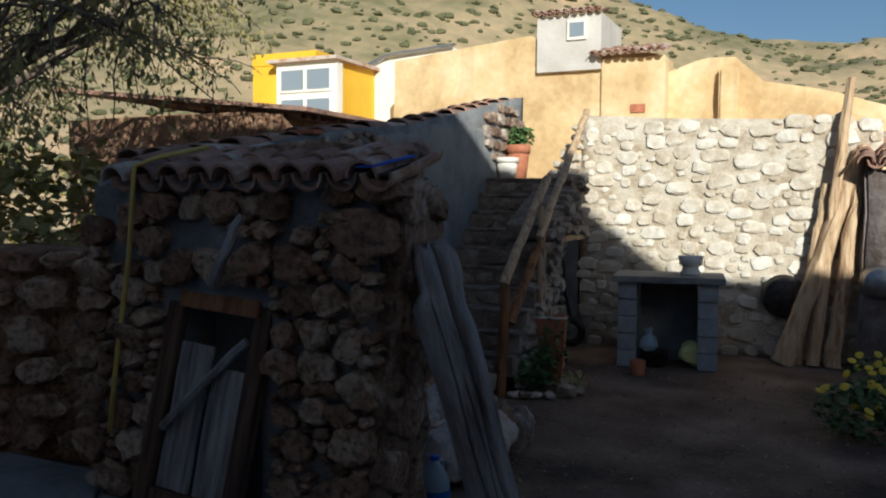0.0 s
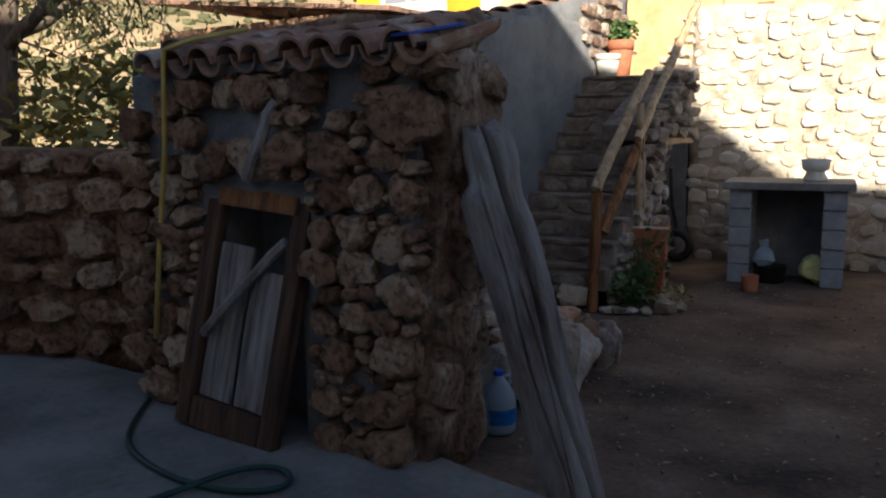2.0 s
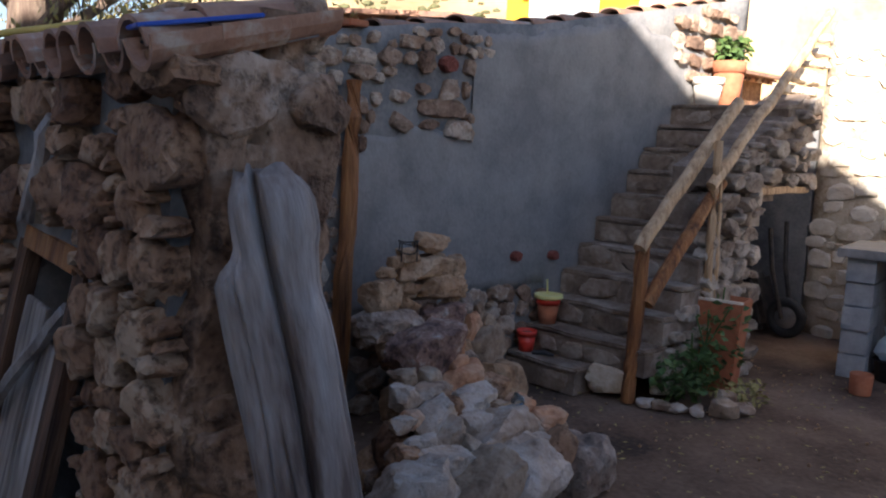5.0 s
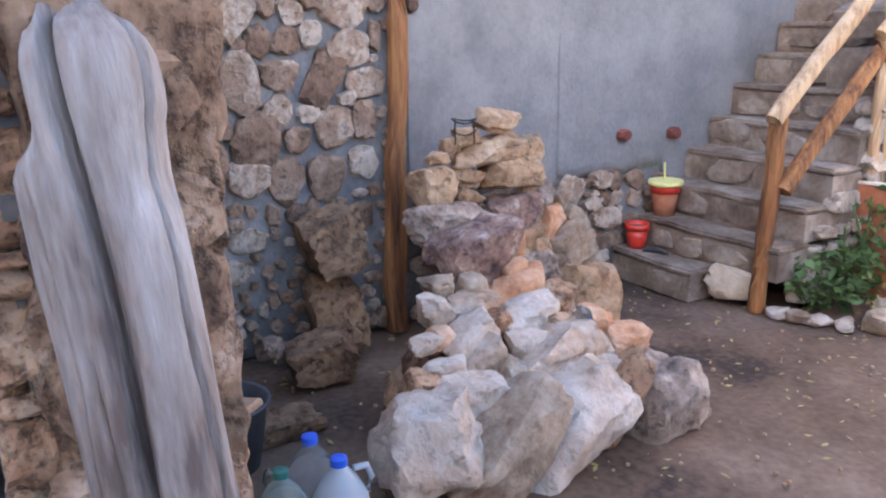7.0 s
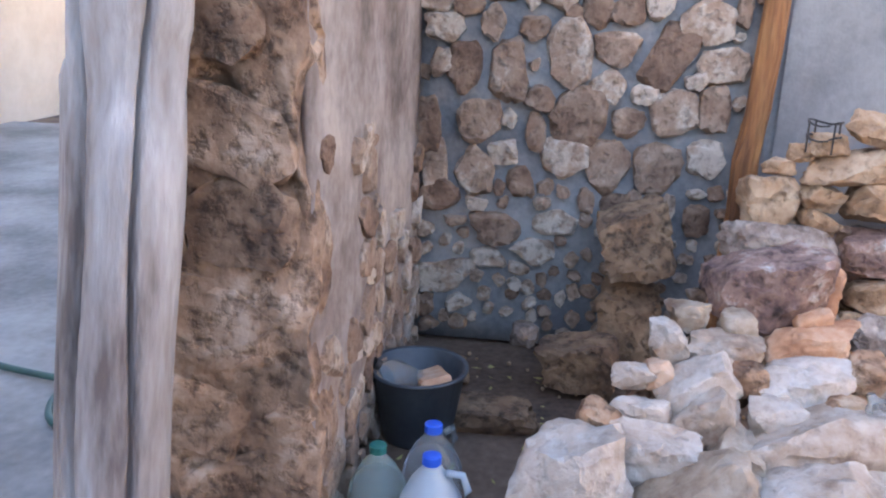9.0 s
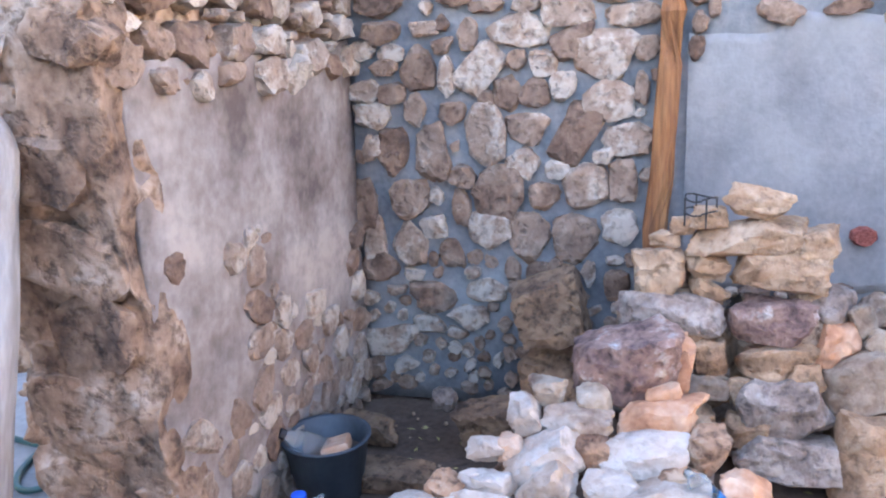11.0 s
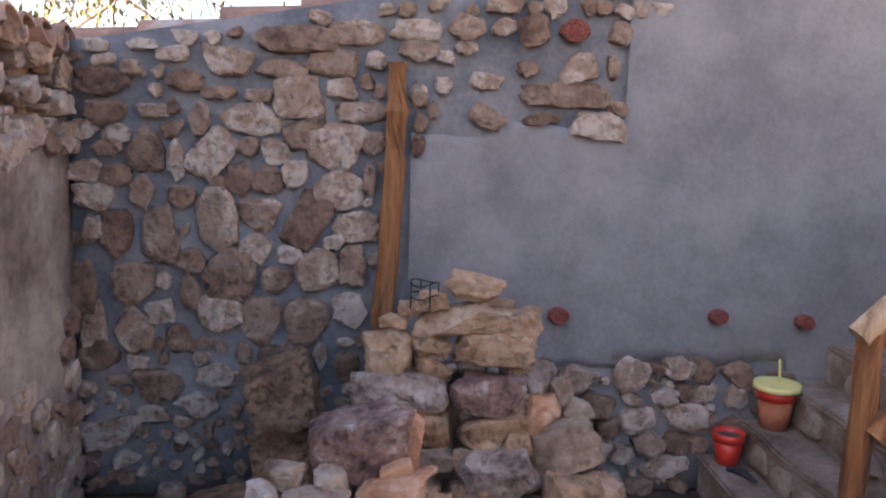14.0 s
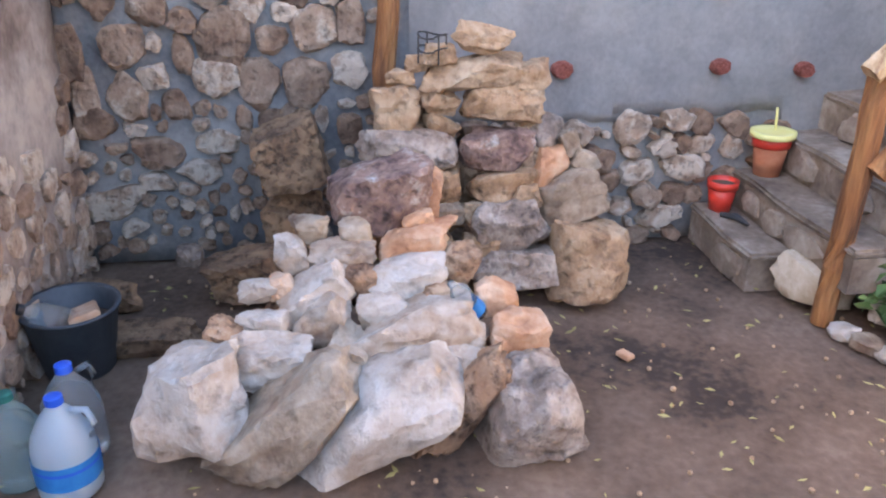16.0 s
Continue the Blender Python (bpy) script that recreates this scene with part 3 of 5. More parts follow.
def tile_field(parent, origin, across, up, columns, rows, pitch, seed, cover=0.30):
    """Covering tiles mouth-down over gutter tiles mouth-up, row over row."""
    r = random.Random(seed)
    o, a, u = Vector(origin), Vector(across).normalized(), Vector(up).normalized()
    nrm = a.cross(u)
    base = Matrix((a, u, nrm)).transposed().to_4x4()
    for c in range(columns):
        for k in range(rows):
            p = o + a * (c * pitch + r.uniform(-.008, .008)) + u * (k * cover + r.uniform(-.02, .02)) + nrm * (0.045 + 0.004 * (k % 2))
            piece(TILE_MESH, parent, Matrix.Translation(p) @ base @ pose(0, 0, 0, -2 + r.uniform(-2, 2), r.uniform(-4, 4), r.uniform(-3, 3)), "roof_tile")
            p = o + a * ((c + 0.5) * pitch) + u * (k * cover + r.uniform(-.02, .02)) + nrm * 0.072
            piece(TILE_MESH, parent, Matrix.Translation(p) @ base @ pose(0, 0, 0, 2, 180 + r.uniform(-4, 4), r.uniform(-3, 3)), "roof_tile")


# coping tiles on the tall wall, tipped to the yard
r2 = random.Random(12)
y = 5.5
while y < 11.2:
    z = wall_top(y)
    piece(TILE_MESH, back, Matrix.Translation((-4.16, y, z - 0.005 + r2.uniform(-.01, .01))) @ pose(0, 0, 0, 4.5, 0, r2.uniform(-3, 3)) @ Matrix.Diagonal((1.3, 1, 0.7, 1)), "roof_tile")
    piece(TILE_MESH, back, Matrix.Translation((-4.36, y, z - 0.015 + r2.uniform(-.01, .01))) @ pose(0, 0, 0, 4.5, 0, r2.uniform(-3, 3)) @ Matrix.Diagonal((1.3, 1, 0.7, 1)), "roof_tile")
    y += 0.33
part("brick", box(-4.2, 6.86, wall_top(6.95) + 0.0, -3.97, 6.99, wall_top(6.95) + 0.035, 0.006), TERRACOTTA, back, "orange brick on the coping")

# ---- the tiled shed with its end pier ----
shed = thing("stone_shed", "low rubble stone shed with a curved tile roof", "shed")


def shed_body():
    """Front wall with a doorway, its end leaning out towards the top, the back face plastered."""
    bm = bmesh.new()
    def right(z):
        return -2.56 + 0.12 * min(1, max(0, (z - 0.1) / 1.5))
    xs_of = lambda z: (-4.22, -3.62, -3.10, right(z))
    zs = (0.0, 0.6, 1.18, 1.5, 1.76)
    front, rear = [], []
    for z in zs:
        front.append([bm.verts.new((x, 5.13, z)) for x in xs_of(z)])
        rear.append([bm.verts.new((x, 5.50, z + (0.16 if z > 1.7 else 0))) for x in xs_of(z)])
    for j in range(4):
        for i in range(3):
            if not (i == 1 and j < 2):
                bm.faces.new((front[j][i], front[j][i + 1], front[j + 1][i + 1], front[j + 1][i]))
            bm.faces.new((rear[j][i + 1], rear[j][i], rear[j + 1][i], rear[j + 1][i + 1]))
        bm.faces.new((front[j][3], rear[j][3], rear[j + 1][3], front[j + 1][3]))
        bm.faces.new((rear[j][0], front[j][0], front[j + 1][0], rear[j + 1][0]))
    for i in range(3):
        bm.faces.new((front[4][i], front[4][i + 1], rear[4][i + 1], rear[4][i]))
    inner = [[bm.verts.new((x, 5.40, z)) for x in (-3.62, -3.10)] for z in zs[:3]]
    for j in range(2):
        bm.faces.new((front[j][1], inner[j][0], inner[j + 1][0], front[j + 1][1]))
        bm.faces.new((inner[j][1], front[j][2], front[j + 1][2], inner[j + 1][1]))
        bm.faces.new((inner[j][0], inner[j][1], inner[j + 1][1], inner[j + 1][0]))
    bm.faces.new((front[2][1], inner[2][0], inner[2][1], front[2][2]))
    bmesh.ops.recalc_face_normals(bm, faces=bm.faces)
    return bm


part("wall", shed_body(), MORTAR, shed)
part("plaster", wall_mesh(-2.44, 5.55, -4.0, 5.535, [(0, 1.60), (1.6, 1.64)], -0.02, 0.12, 0.012), OLDRENDER, shed, "stained old cement plaster", True)
front_place = lambda s, z: pose(s, 5.12, z, 0, 0, -90)
big = ((-2.50, 1.54, 0.38, 0.22), (-2.62, 1.72, 0.17, 0.12), (-2.65, 1.61, 0.17, 0.07), (-2.82, 1.52, 0.13, 0.10), (-2.42, 1.73, 0.26, 0.13),
       (-2.68, 1.23, 0.17, 0.16), (-2.83, 1.23, 0.22, 0.18), (-2.50, 1.22, 0.12, 0.2), (-2.76, 0.92, 0.24, 0.17), (-2.57, 1.02, 0.16, 0.17),
       (-2.93, 1.05, 0.14, 0.14), (-2.53, 0.82, 0.20, 0.18), (-2.76, 0.70, 0.15, 0.13), (-2.57, 0.55, 0.22, 0.2), (-2.86, 0.52, 0.18, 0.16), (-2.64, 0.32, 0.3, 0.17), (-2.93, 0.3, 0.2, 0.16))
for s, z, w, h in big:
    piece(rng.choice(BROWNSTONES), shed, front_place(s, z) @ Matrix.Diagonal((0.15, w * 1.08, h * 1.08, 1)))
packed(shed, BROWNSTONES, front_place, -4.22, -2.42, 0.08, 1.74, (0.19, 0.16, 0.135, 0.11, 0.09, 0.07, 0.055, 0.042), 21, 0.17,
       keep=lambda s, z, w, h: not (-3.70 - w / 2 < s < -3.04 + w / 2 and z - h / 2 < 1.24) and s + w / 2 < -2.50 + 0.09 * z and z + h / 2 < 1.78
       and (z < 1.36 or noise.noise(Vector((s * 2.6, z * 2.6, 8))) > -0.12) and not (-3.75 < s < -3.25 and 1.36 < z < 1.64),
       taken=list(big), tries=900, snug=0.42)


def eroded_pier():
    """The weathered end of the wall: lumpy, hollowed, leaning out a little towards the top."""
    bm = box(-0.5, -0.5, -0.5, 0.5, 0.5, 0.5)
    bmesh.ops.subdivide_edges(bm, edges=bm.edges[:], cuts=44, use_grid_fill=True)
    for v in bm.verts:
        z = v.co.z + 0.5
        v.co = Vector((-2.535 + 0.075 * z * 1.8 + v.co.x * 0.17, 5.365 + v.co.y * 0.40, z * 1.81 - 0.03))
        q = v.co
        lump = noise.noise_vector(q * 4.2) * 0.045 + noise.noise_vector(q * 10) * 0.022 + noise.noise_vector(q * 26) * 0.009
        hollow = max(0, noise.noise(q * 6.5 + Vector((3, 1, 4))) - 0.28) * 0.16
        v.co = q + lump - Vector((hollow, 0, 0))
    return bm


part("pier", eroded_pier(), ERODED, shed, "eroded earthy tuff at the wall's end", True)
packed(shed, TUFFSTONES, lambda s, z: pose(-2.475 + 0.072 * z, s, z), 5.22, 5.52, 0.1, 1.70, (0.26, 0.19, 0.13, 0.09), 33, 0.10, tries=120, snug=0.5)
part("wall_head", wall_mesh(-2.40, 5.50, -4.0, 5.50, [(0, 1.93), (0.6, 2.0), (1.6, 1.92)], 0.12, 1.5, 0.02, 0.08), ERODED, shed, "earthy mortar at the wall head", True)
back_place = lambda s, z: pose(s, 5.545, z, 0, 0, 90)
packed(shed, WALLSTONES, back_place, -3.98, -2.42, 1.52, 1.93, (0.15, 0.11, 0.08, 0.055, 0.04), 31, 0.13, tries=300)
packed(shed, WALLSTONES, lambda s, z: pose(s, 5.558, z, 0, 0, 90), -3.95, -2.5, 0.03, 1.05, (0.14, 0.11, 0.08, 0.06, 0.04), 17, 0.06, tries=420, snug=0.45, lie=50,
       keep=lambda s, z, w, h: noise.noise(Vector((s * 2.2, z * 2.2, 4))) + 0.66 - z * 0.95 > 0)
SLOPE = Vector((0, 1, 0.27)).normalized()
part("roof_bed", box(-4.06, 0, 0, -2.36, 0.47, 0.03), MORTAR, shed, m=pose(0, 5.07, 1.745, 15.1))
tile_field(shed, (-3.97, 5.035, 1.742), (1, 0, 0), SLOPE, 9, 2, 0.186, 3, 0.20)
part("flashing", box(-2.50, 0, 0, -2.35, 0.40, 0.010, 0.003), DARKIRON, shed, "dark metal flashing along the roof edge", m=pose(0, 5.05, 1.80, 10.8))
part("slate", box(-0.05, 0, 0, 0.05, 0.34, 0.012, 0.003), BLUE, shed, "blue-painted metal flashing strip", m=pose(-2.46, 5.03, 1.835, 10.8, 0, -8))

# ---- leaning old door ----
door = thing("old_door", "broken old wooden door leaning at the shed doorway", "door", at=pose(-3.44, 4.90, 0.085, -12, 0, 0) @ pose(0, 0, 0, 0, 4, 0) @ Matrix.Diagonal((0.92, 1, 0.97, 1)))
part("stile", box(-0.36, 0, 0, -0.25, 0.06, 1.18, 0.006), DOORWOOD, door)
part("stile", box(0.25, 0, 0, 0.36, 0.06, 1.18, 0.006), DOORWOOD, door)
part("rail", box(-0.25, 0.003, 0, 0.25, 0.06, 0.15, 0.006), DOORWOOD, door)
part("rail", box(-0.27, -0.015, 1.10, 0.29, 0.06, 1.19, 0.006), ORANGEWOOD, door, "reddish top rail")
part("panel", box(-0.24, 0.03, 0.16, -0.01, 0.05, 0.92, 0.004, 0.012), PANELWOOD, door, "split grey board")
part("panel", box(0.02, 0.03, 0.16, 0.24, 0.05, 0.82, 0.004, 0.012), PANELWOOD, door, "split grey board")
part("brace", rod(between((-0.22, -0.01, 0.45), (0.2, 0.0, 0.98), 6, 0.03), 0.025, 6, 0.3), GREYWOOD, door)
stick = thing("propped_stick", "short grey stick propped above the door", "stick")
part("branch", rod(between((-3.33, 5.04, 1.27), (-3.18, 5.08, 1.62), 6, 0.02, 3), 0.026, 7, 0.4), GREYWOOD, stick)


# ---- weathered log against the pier ----
LOG_FOOT, LOG_HEAD = Vector((-1.83, 5.33, -0.02)), Vector((-2.275, 5.265, 1.49))


def old_log():
    """A split grey timber: a thick side that breaks off in a shoulder, a core that goes on above it, deep lengthwise cracks."""
    bm = bmesh.new()
    n, k, length = 52, 150, (LOG_HEAD - LOG_FOOT).length
    rings = []
    for i in range(n + 1):
        t = i / n
        ring = []
        for j in range(k):
            q = 2 * math.pi * j / k
            wander = 0.35 * noise.noise(Vector((t * 2.6, 1.7, 0)))
            r = 0.094 + 0.016 * min(t / 0.7, 1)
            r *= 1 + 0.16 * math.cos(2 * (q - 0.9)) + 0.10 * noise.noise(Vector((math.cos(q) * 1.3, math.sin(q) * 1.3, t * 3.0)))
            for at, wide, deep in ((-0.30 + wander * 1.5, 0.20, 0.72 * min(1, 0.5 + t)), (-1.35 + wander * 0.8, 0.05, 0.24), (0.62 - wander, 0.06, 0.3 * (t > 0.2)), (-0.95 - wander, 0.05, 0.2 * (t < 0.6)), (2.4, 0.12, 0.2)):
                gap = abs((q - at + math.pi) % (2 * math.pi) - math.pi)
                r *= 1 - deep * max(0, 1 - gap / wide)
            shoulder = min(1, max(0, (t - 0.83 - 0.05 * noise.noise(Vector((q * 2, 0, 3)))) / 0.035))
            toward = max(0, math.cos(q - (-2.5)))
            r *= 1 - 0.42 * shoulder * min(1, toward * 1.6)
            knob = min(1, max(0, (t - 0.86) / 0.03)) * max(0, math.cos(q - 0.7))
            r *= 1 + 0.12 * knob - 0.10 * max(0, math.cos(q - 0.3)) * math.exp(-((t - 0.80) / 0.04) ** 2)
            r *= 1 + 0.02 * noise.noise(Vector((math.cos(q) * 5, math.sin(q) * 5, t * 5))) + 0.008 * noise.noise(Vector((math.cos(q) * 16, math.sin(q) * 16, t * 6)))
            z = length * t + (0.05 * noise.noise(Vector((math.cos(q) * 2, math.sin(q) * 2, 9))) if i == n else 0)
            r *= 1 - 0.4 * max(0, (t - 0.93) / 0.07) ** 2
            ring.append(bm.verts.new((r * math.cos(q), r * 1.1 * math.sin(q), z)))
        rings.append(ring)
    for p, q in zip(rings, rings[1:]):
        for j in range(k):
            bm.faces.new((p[j], p[(j + 1) % k], q[(j + 1) % k], q[j]))
    bm.faces.new(list(reversed(rings[0])))
    bm.faces.new(rings[-1])
    return finish(bm, "log", GREYWOOD)


log = tagged(new("weathered_log", old_log()), "bleached grey cracked timber leaning on the stone pier", "log")
log.matrix_basis = Matrix.Translation(LOG_FOOT) @ Vector((0, 0, 1)).rotation_difference(LOG_HEAD - LOG_FOOT).to_matrix().to_4x4()

# ---- post standing against the tall wall ----
strip = thing("wall_post", "orange peeled pine post against the rubble wall", "post")
part("pole", rod(between((-3.95, 6.81, 0.0), (-3.96, 6.90, 1.90), 9, 0.02, 2), [0.056 - 0.0015 * i for i in range(10)], 12, 0.3, 4), ORANGEWOOD, strip)

# ---- stairs ----
stairs = thing("stone_stairs", "steep rubble stone stairs with worn cement treads", "stairs", kind="structure")
for k in range(11):
    y0 = 8.30 if k == 0 else 8.48 + 0.191 * (k - 1)
    top = 0.178 * (k + 1)
    bm = box(-4.0, y0, max(0, top - 0.178), -3.03 if k else -3.42, 9.55 if k < 5 else y0 + 0.45, top - 0.035)
    part("riser", bm, STEP, stairs)
    part("tread", box(-3.995, y0 - 0.015, top - 0.033, -3.02 if k else -3.40, y0 + (0.45 if k == 0 else 0.26), top, 0.012, 0.014), STEP, stairs)
    rubble(stairs, RISERSTONES, lambda s, z, y0=y0: pose(s, y0 + 0.005, z, 0, 0, -90), -3.99, -3.03 if k else -3.42, top - 0.175, top - 0.03, 0.14, 50 + k, 0.05, (1.2, 2.6))
rubble(stairs, SIDESTONES, lambda s, z: pose(-3.035, s, z), 8.4, 9.55, 0.0, 1.25, 0.12, 70, 0.10, (1.0, 2.0), keep=lambda s, z: z < 0.16 + max(0, s - 8.55) * 0.98)
part("lintel", box(-3.4, 9.74, 1.30, -2.99, 10.62, 1.35, 0.006, 0.008), RAILWOOD, stairs, "rough wooden lintel under the landing")
part("pier", box(-3.4, 9.26, 0, -3.06, 9.80, 1.295, 0.02), STEP, stairs)
part("flank", wall_mesh(-3.40, 9.26, -3.40, 10.64, [(0, 1.48), (0.3, 1.6), (1.38, 2.06)], -0.34, 1.352, 0.015), STEP, stairs)
packed(stairs, SIDESTONES, lambda s, z: pose(-3.05, s, z), 9.15, 9.80, 0.03, 1.28, (0.15, 0.12, 0.09, 0.06), 71, 0.22, tries=200, lie=12)
packed(stairs, SIDESTONES, lambda s, z: pose(-3.05, s, z), 9.32, 10.62, 1.38, 2.04, (0.15, 0.12, 0.09, 0.06), 72, 0.22, tries=200, lie=12, keep=lambda s, z, w, h: z + h / 2 < 1.5 + (s - 9.26) * 0.41)
part("landing", box(-4.0, 10.4, 1.82, -3.33, 14, 1.955), DIRT, stairs, "sunlit earth landing")
tagged(new("white_step_stone", rock_mesh("stone", 208, PALESTONE, 0.9, 3, 0.025)), "whitewashed block beside the bottom step", "stone").matrix_basis = pose(-3.29, 8.52, 0.10, 0, 0, 20) @ Matrix.Diagonal((0.30, 0.24, 0.22, 1))

# ---- handrail ----
rail = thing("stair_rail", "handrail of rough peeled poles beside the stairs", "railing")
part("post", rod(between((-3.13, 8.48, 0), (-3.10, 8.47, 1.00), 8, 0.012), 0.045, 9, 0.15), ORANGEWOOD, rail)
part("post", rod(between((-3.0, 9.14, 0.35), (-3.0, 9.12, 1.66), 8, 0.012, 5), 0.028, 8, 0.15), RAILWOOD, rail)
part("post", rod(between((-2.97, 9.20, 0.3), (-2.99, 9.16, 1.5), 8, 0.03, 7), 0.014, 6, 0.15), RAILWOOD, rail)
part("top_pole", rod(between((-3.10, 8.42, 0.98), (-3.05, 9.45, 1.93), 10, 0.012, 2), 0.043, 9, 0.15), RAILWOOD, rail)
part("lower_pole", rod(between((-3.06, 8.50, 0.64), (-3.02, 9.24, 1.40), 9, 0.012, 9), 0.042, 9, 0.15), ORANGEWOOD, rail)
part("upper_pole", rod(between((-3.0, 9.08, 1.36), (-3.07, 10.9, 2.72), 14, 0.02, 4), 0.038, 9, 0.15), RAILWOOD, rail)

# ---- sunny stone wall ----
north = tagged(new("wall_north", finish(wall_mesh(-0.1, 11.52, -3.3, 11.52, [(0, 2.55), (1.0, 2.62), (2.0, 2.66), (3.2, 2.74)], -0.4), "wall", PALEMORTAR)), "tall pale fieldstone retaining wall in sunlight", "wall", kind="structure")
packed(north, PALESTONES, lambda s, z: pose(s, 11.515, z, 0, 0, -90), -3.25, -0.15, 0.03, 2.6, (0.21, 0.165, 0.13, 0.10, 0.075), 81, 0.05, tries=330, snug=0.44, lie=8, keep=lambda s, z, w, h: h < 0.17)
tagged(new("wall_recess", finish(box(-4.0, 11.52, 0, -3.32, 11.9, 1.9), "wall", MORTAR, False)), "rubble wall under the landing", "wall", kind="structure")
rubble(north, PALESTONES, lambda s, z: pose(-3.32, s, z), 10.35, 11.5, 1.95, 2.6, 0.11, 83, 0.12, (1.0, 2.0), keep=lambda s, z: z < 1.9 + (s - 10.3) * 0.6)

# ---- block grill table ----
grill = thing("block_grill", "open hearth of grey concrete blocks with a slab top", "barbecue", at=pose(-2.05, 10.36, 0, 0, 0, 8))
for sx in (-1, 1):
    for k in range(5):
        part("block", box(sx * 0.40 - 0.095, 0.02 * (k % 2), 0.176 * k, sx * 0.40 + 0.095, 0.6, 0.176 * (k + 1) - 0.006, 0.006), BLOCK, grill)
part("slab", box(-0.56, -0.05, 0.878, 0.56, 0.72, 0.945, 0.008), CONCRETE, grill, "cement slab top")
part("back_panel", box(-0.30, 0.56, 0.0, 0.30, 0.60, 0.87), MORTAR, grill, "grey mortar back panel")
bag = thing("white_bag", "crumpled white plastic bag in the hearth", "bag", at=pose(-2.25, 10.48, 0.16))
bm = lathe([(0.06, 0), (0.10, 0.05), (0.08, 0.12), (0.03, 0.17), (0.045, 0.23)], 14)
for v in bm.verts:
    v.co += noise.noise_vector(v.co * 18) * 0.025
part("bag", bm, MILK, bag)
pan = thing("dark_pan", "dark metal pan inside the hearth", "pan", at=pose(-2.2, 10.5, 0.0))
part("bowl", lathe([(0.13, 0), (0.15, 0.15), (0.16, 0.155), (0.14, 0.15), (0.12, 0.02)], 24), DARKIRON, pan, smooth=True)
sack = thing("yellow_sack", "slumped straw-yellow sack inside the hearth", "sack")
part("sack", rock_mesh("sack", 301, YELLOWPLASTIC, 0.3, 3, 0.05), None, sack, m=pose(-1.83, 10.62, 0.13, 0, 20, 10) @ Matrix.Diagonal((0.26, 0.2, 0.26, 1)))
crock = thing("white_crock", "small pale ceramic bowl on a stand on the slab", "pot", at=pose(-1.88, 10.72, 0.945))
part("foot", lathe([(0.10, 0), (0.11, 0.02), (0.08, 0.07), (0.085, 0.09)], 24), WHITEWALL, crock, smooth=True)
part("bowl", lathe([(0.085, 0.09), (0.115, 0.11), (0.13, 0.2), (0.12, 0.2), (0.10, 0.12)], 24), WHITEWALL, crock, smooth=True)
can = thing("red_can", "small red tin standing on the ground", "tin", at=pose(-2.25, 9.95, 0))
part("tin", lathe([(0.065, 0), (0.07, 0.01), (0.075, 0.14), (0.07, 0.145), (0.06, 0.02)], 18), TERRACOTTA, can, smooth=True)


# ---- poles, pans and the building on the sunny side ----
for i, (a, b, r) in enumerate((((-0.98, 11.15, 0), (-0.30, 11.42, 2.25), 0.10), ((-0.70, 11.2, 0), (-0.42, 11.42, 3.0), 0.06), ((-0.52, 11.2, 0), (-0.28, 11.4, 2.3), 0.075), ((-0.85, 11.28, 0.0), (-0.62, 11.44, 1.9), 0.06))):
    p = thing("leaning_pole", "sun-bleached rough tree pole leaning on the wall", "pole", "poles on the wall")
    part("pole", rod(between(a, b, 12, 0.03, i), [r * (1.1 - 0.03 * k) for k in range(13)], 10, 0.3, i), RAILWOOD, p)
disc = thing("hanging_basin", "dark round iron pan hung on the stone wall", "pan", at=pose(-1.0, 11.42, 0.70, 90))
part("dish", lathe([(0.02, 0.06), (0.16, 0.05), (0.22, 0.0), (0.235, 0.0), (0.18, 0.075), (0.02, 0.085)], 28), DARKIRON, disc, smooth=True)
disc = thing("hanging_basin", "grey enamel basin hung beside the poles", "pan", at=pose(-0.12, 11.11, 0.92, 90))
part("dish", lathe([(0.02, 0.10), (0.10, 0.10), (0.16, 0.0), (0.175, 0.0), (0.12, 0.115), (0.02, 0.12)], 28), STEEL, disc, smooth=True)
tagged(new("wall_outhouse", finish(box(-0.27, 11.15, 0, 4.19, 11.5, 2.05, 0.03, 0.03), "wall", OLDRENDER)), "stained plaster outhouse wall", "wall", kind="structure")
out_roof = thing("outhouse_roof", "curved clay tile roof of the outhouse", "roof")
tile_field(out_roof, (-0.27, 11.02, 2.06), (1, 0, 0), (0, 1, 0.3), 20, 4, 0.19, 6)


# ---- pots on the steps ----
def flower_pot(name, label, at, r, h, mat, rim_mat, rim_label=""):
    t = thing(name, label, "pot", at=at)
    part("body", lathe([(r * 0.68, 0), (r * 0.92, h * 0.78), (r * 0.88, h * 0.78), (r * 0.64, 0.012)], 24), mat, t, smooth=True)
    part("rim", lathe([(r * 0.92, h * 0.76), (r, h * 0.76), (r * 1.02, h), (r * 0.92, h), (r * 0.88, h * 0.78)], 24, False), rim_mat, t, rim_label, True)
    part("soil", lathe([(r * 0.9, h * 0.8), (r * 0.88, h * 0.86)], 18), DIRT, t)
    return t


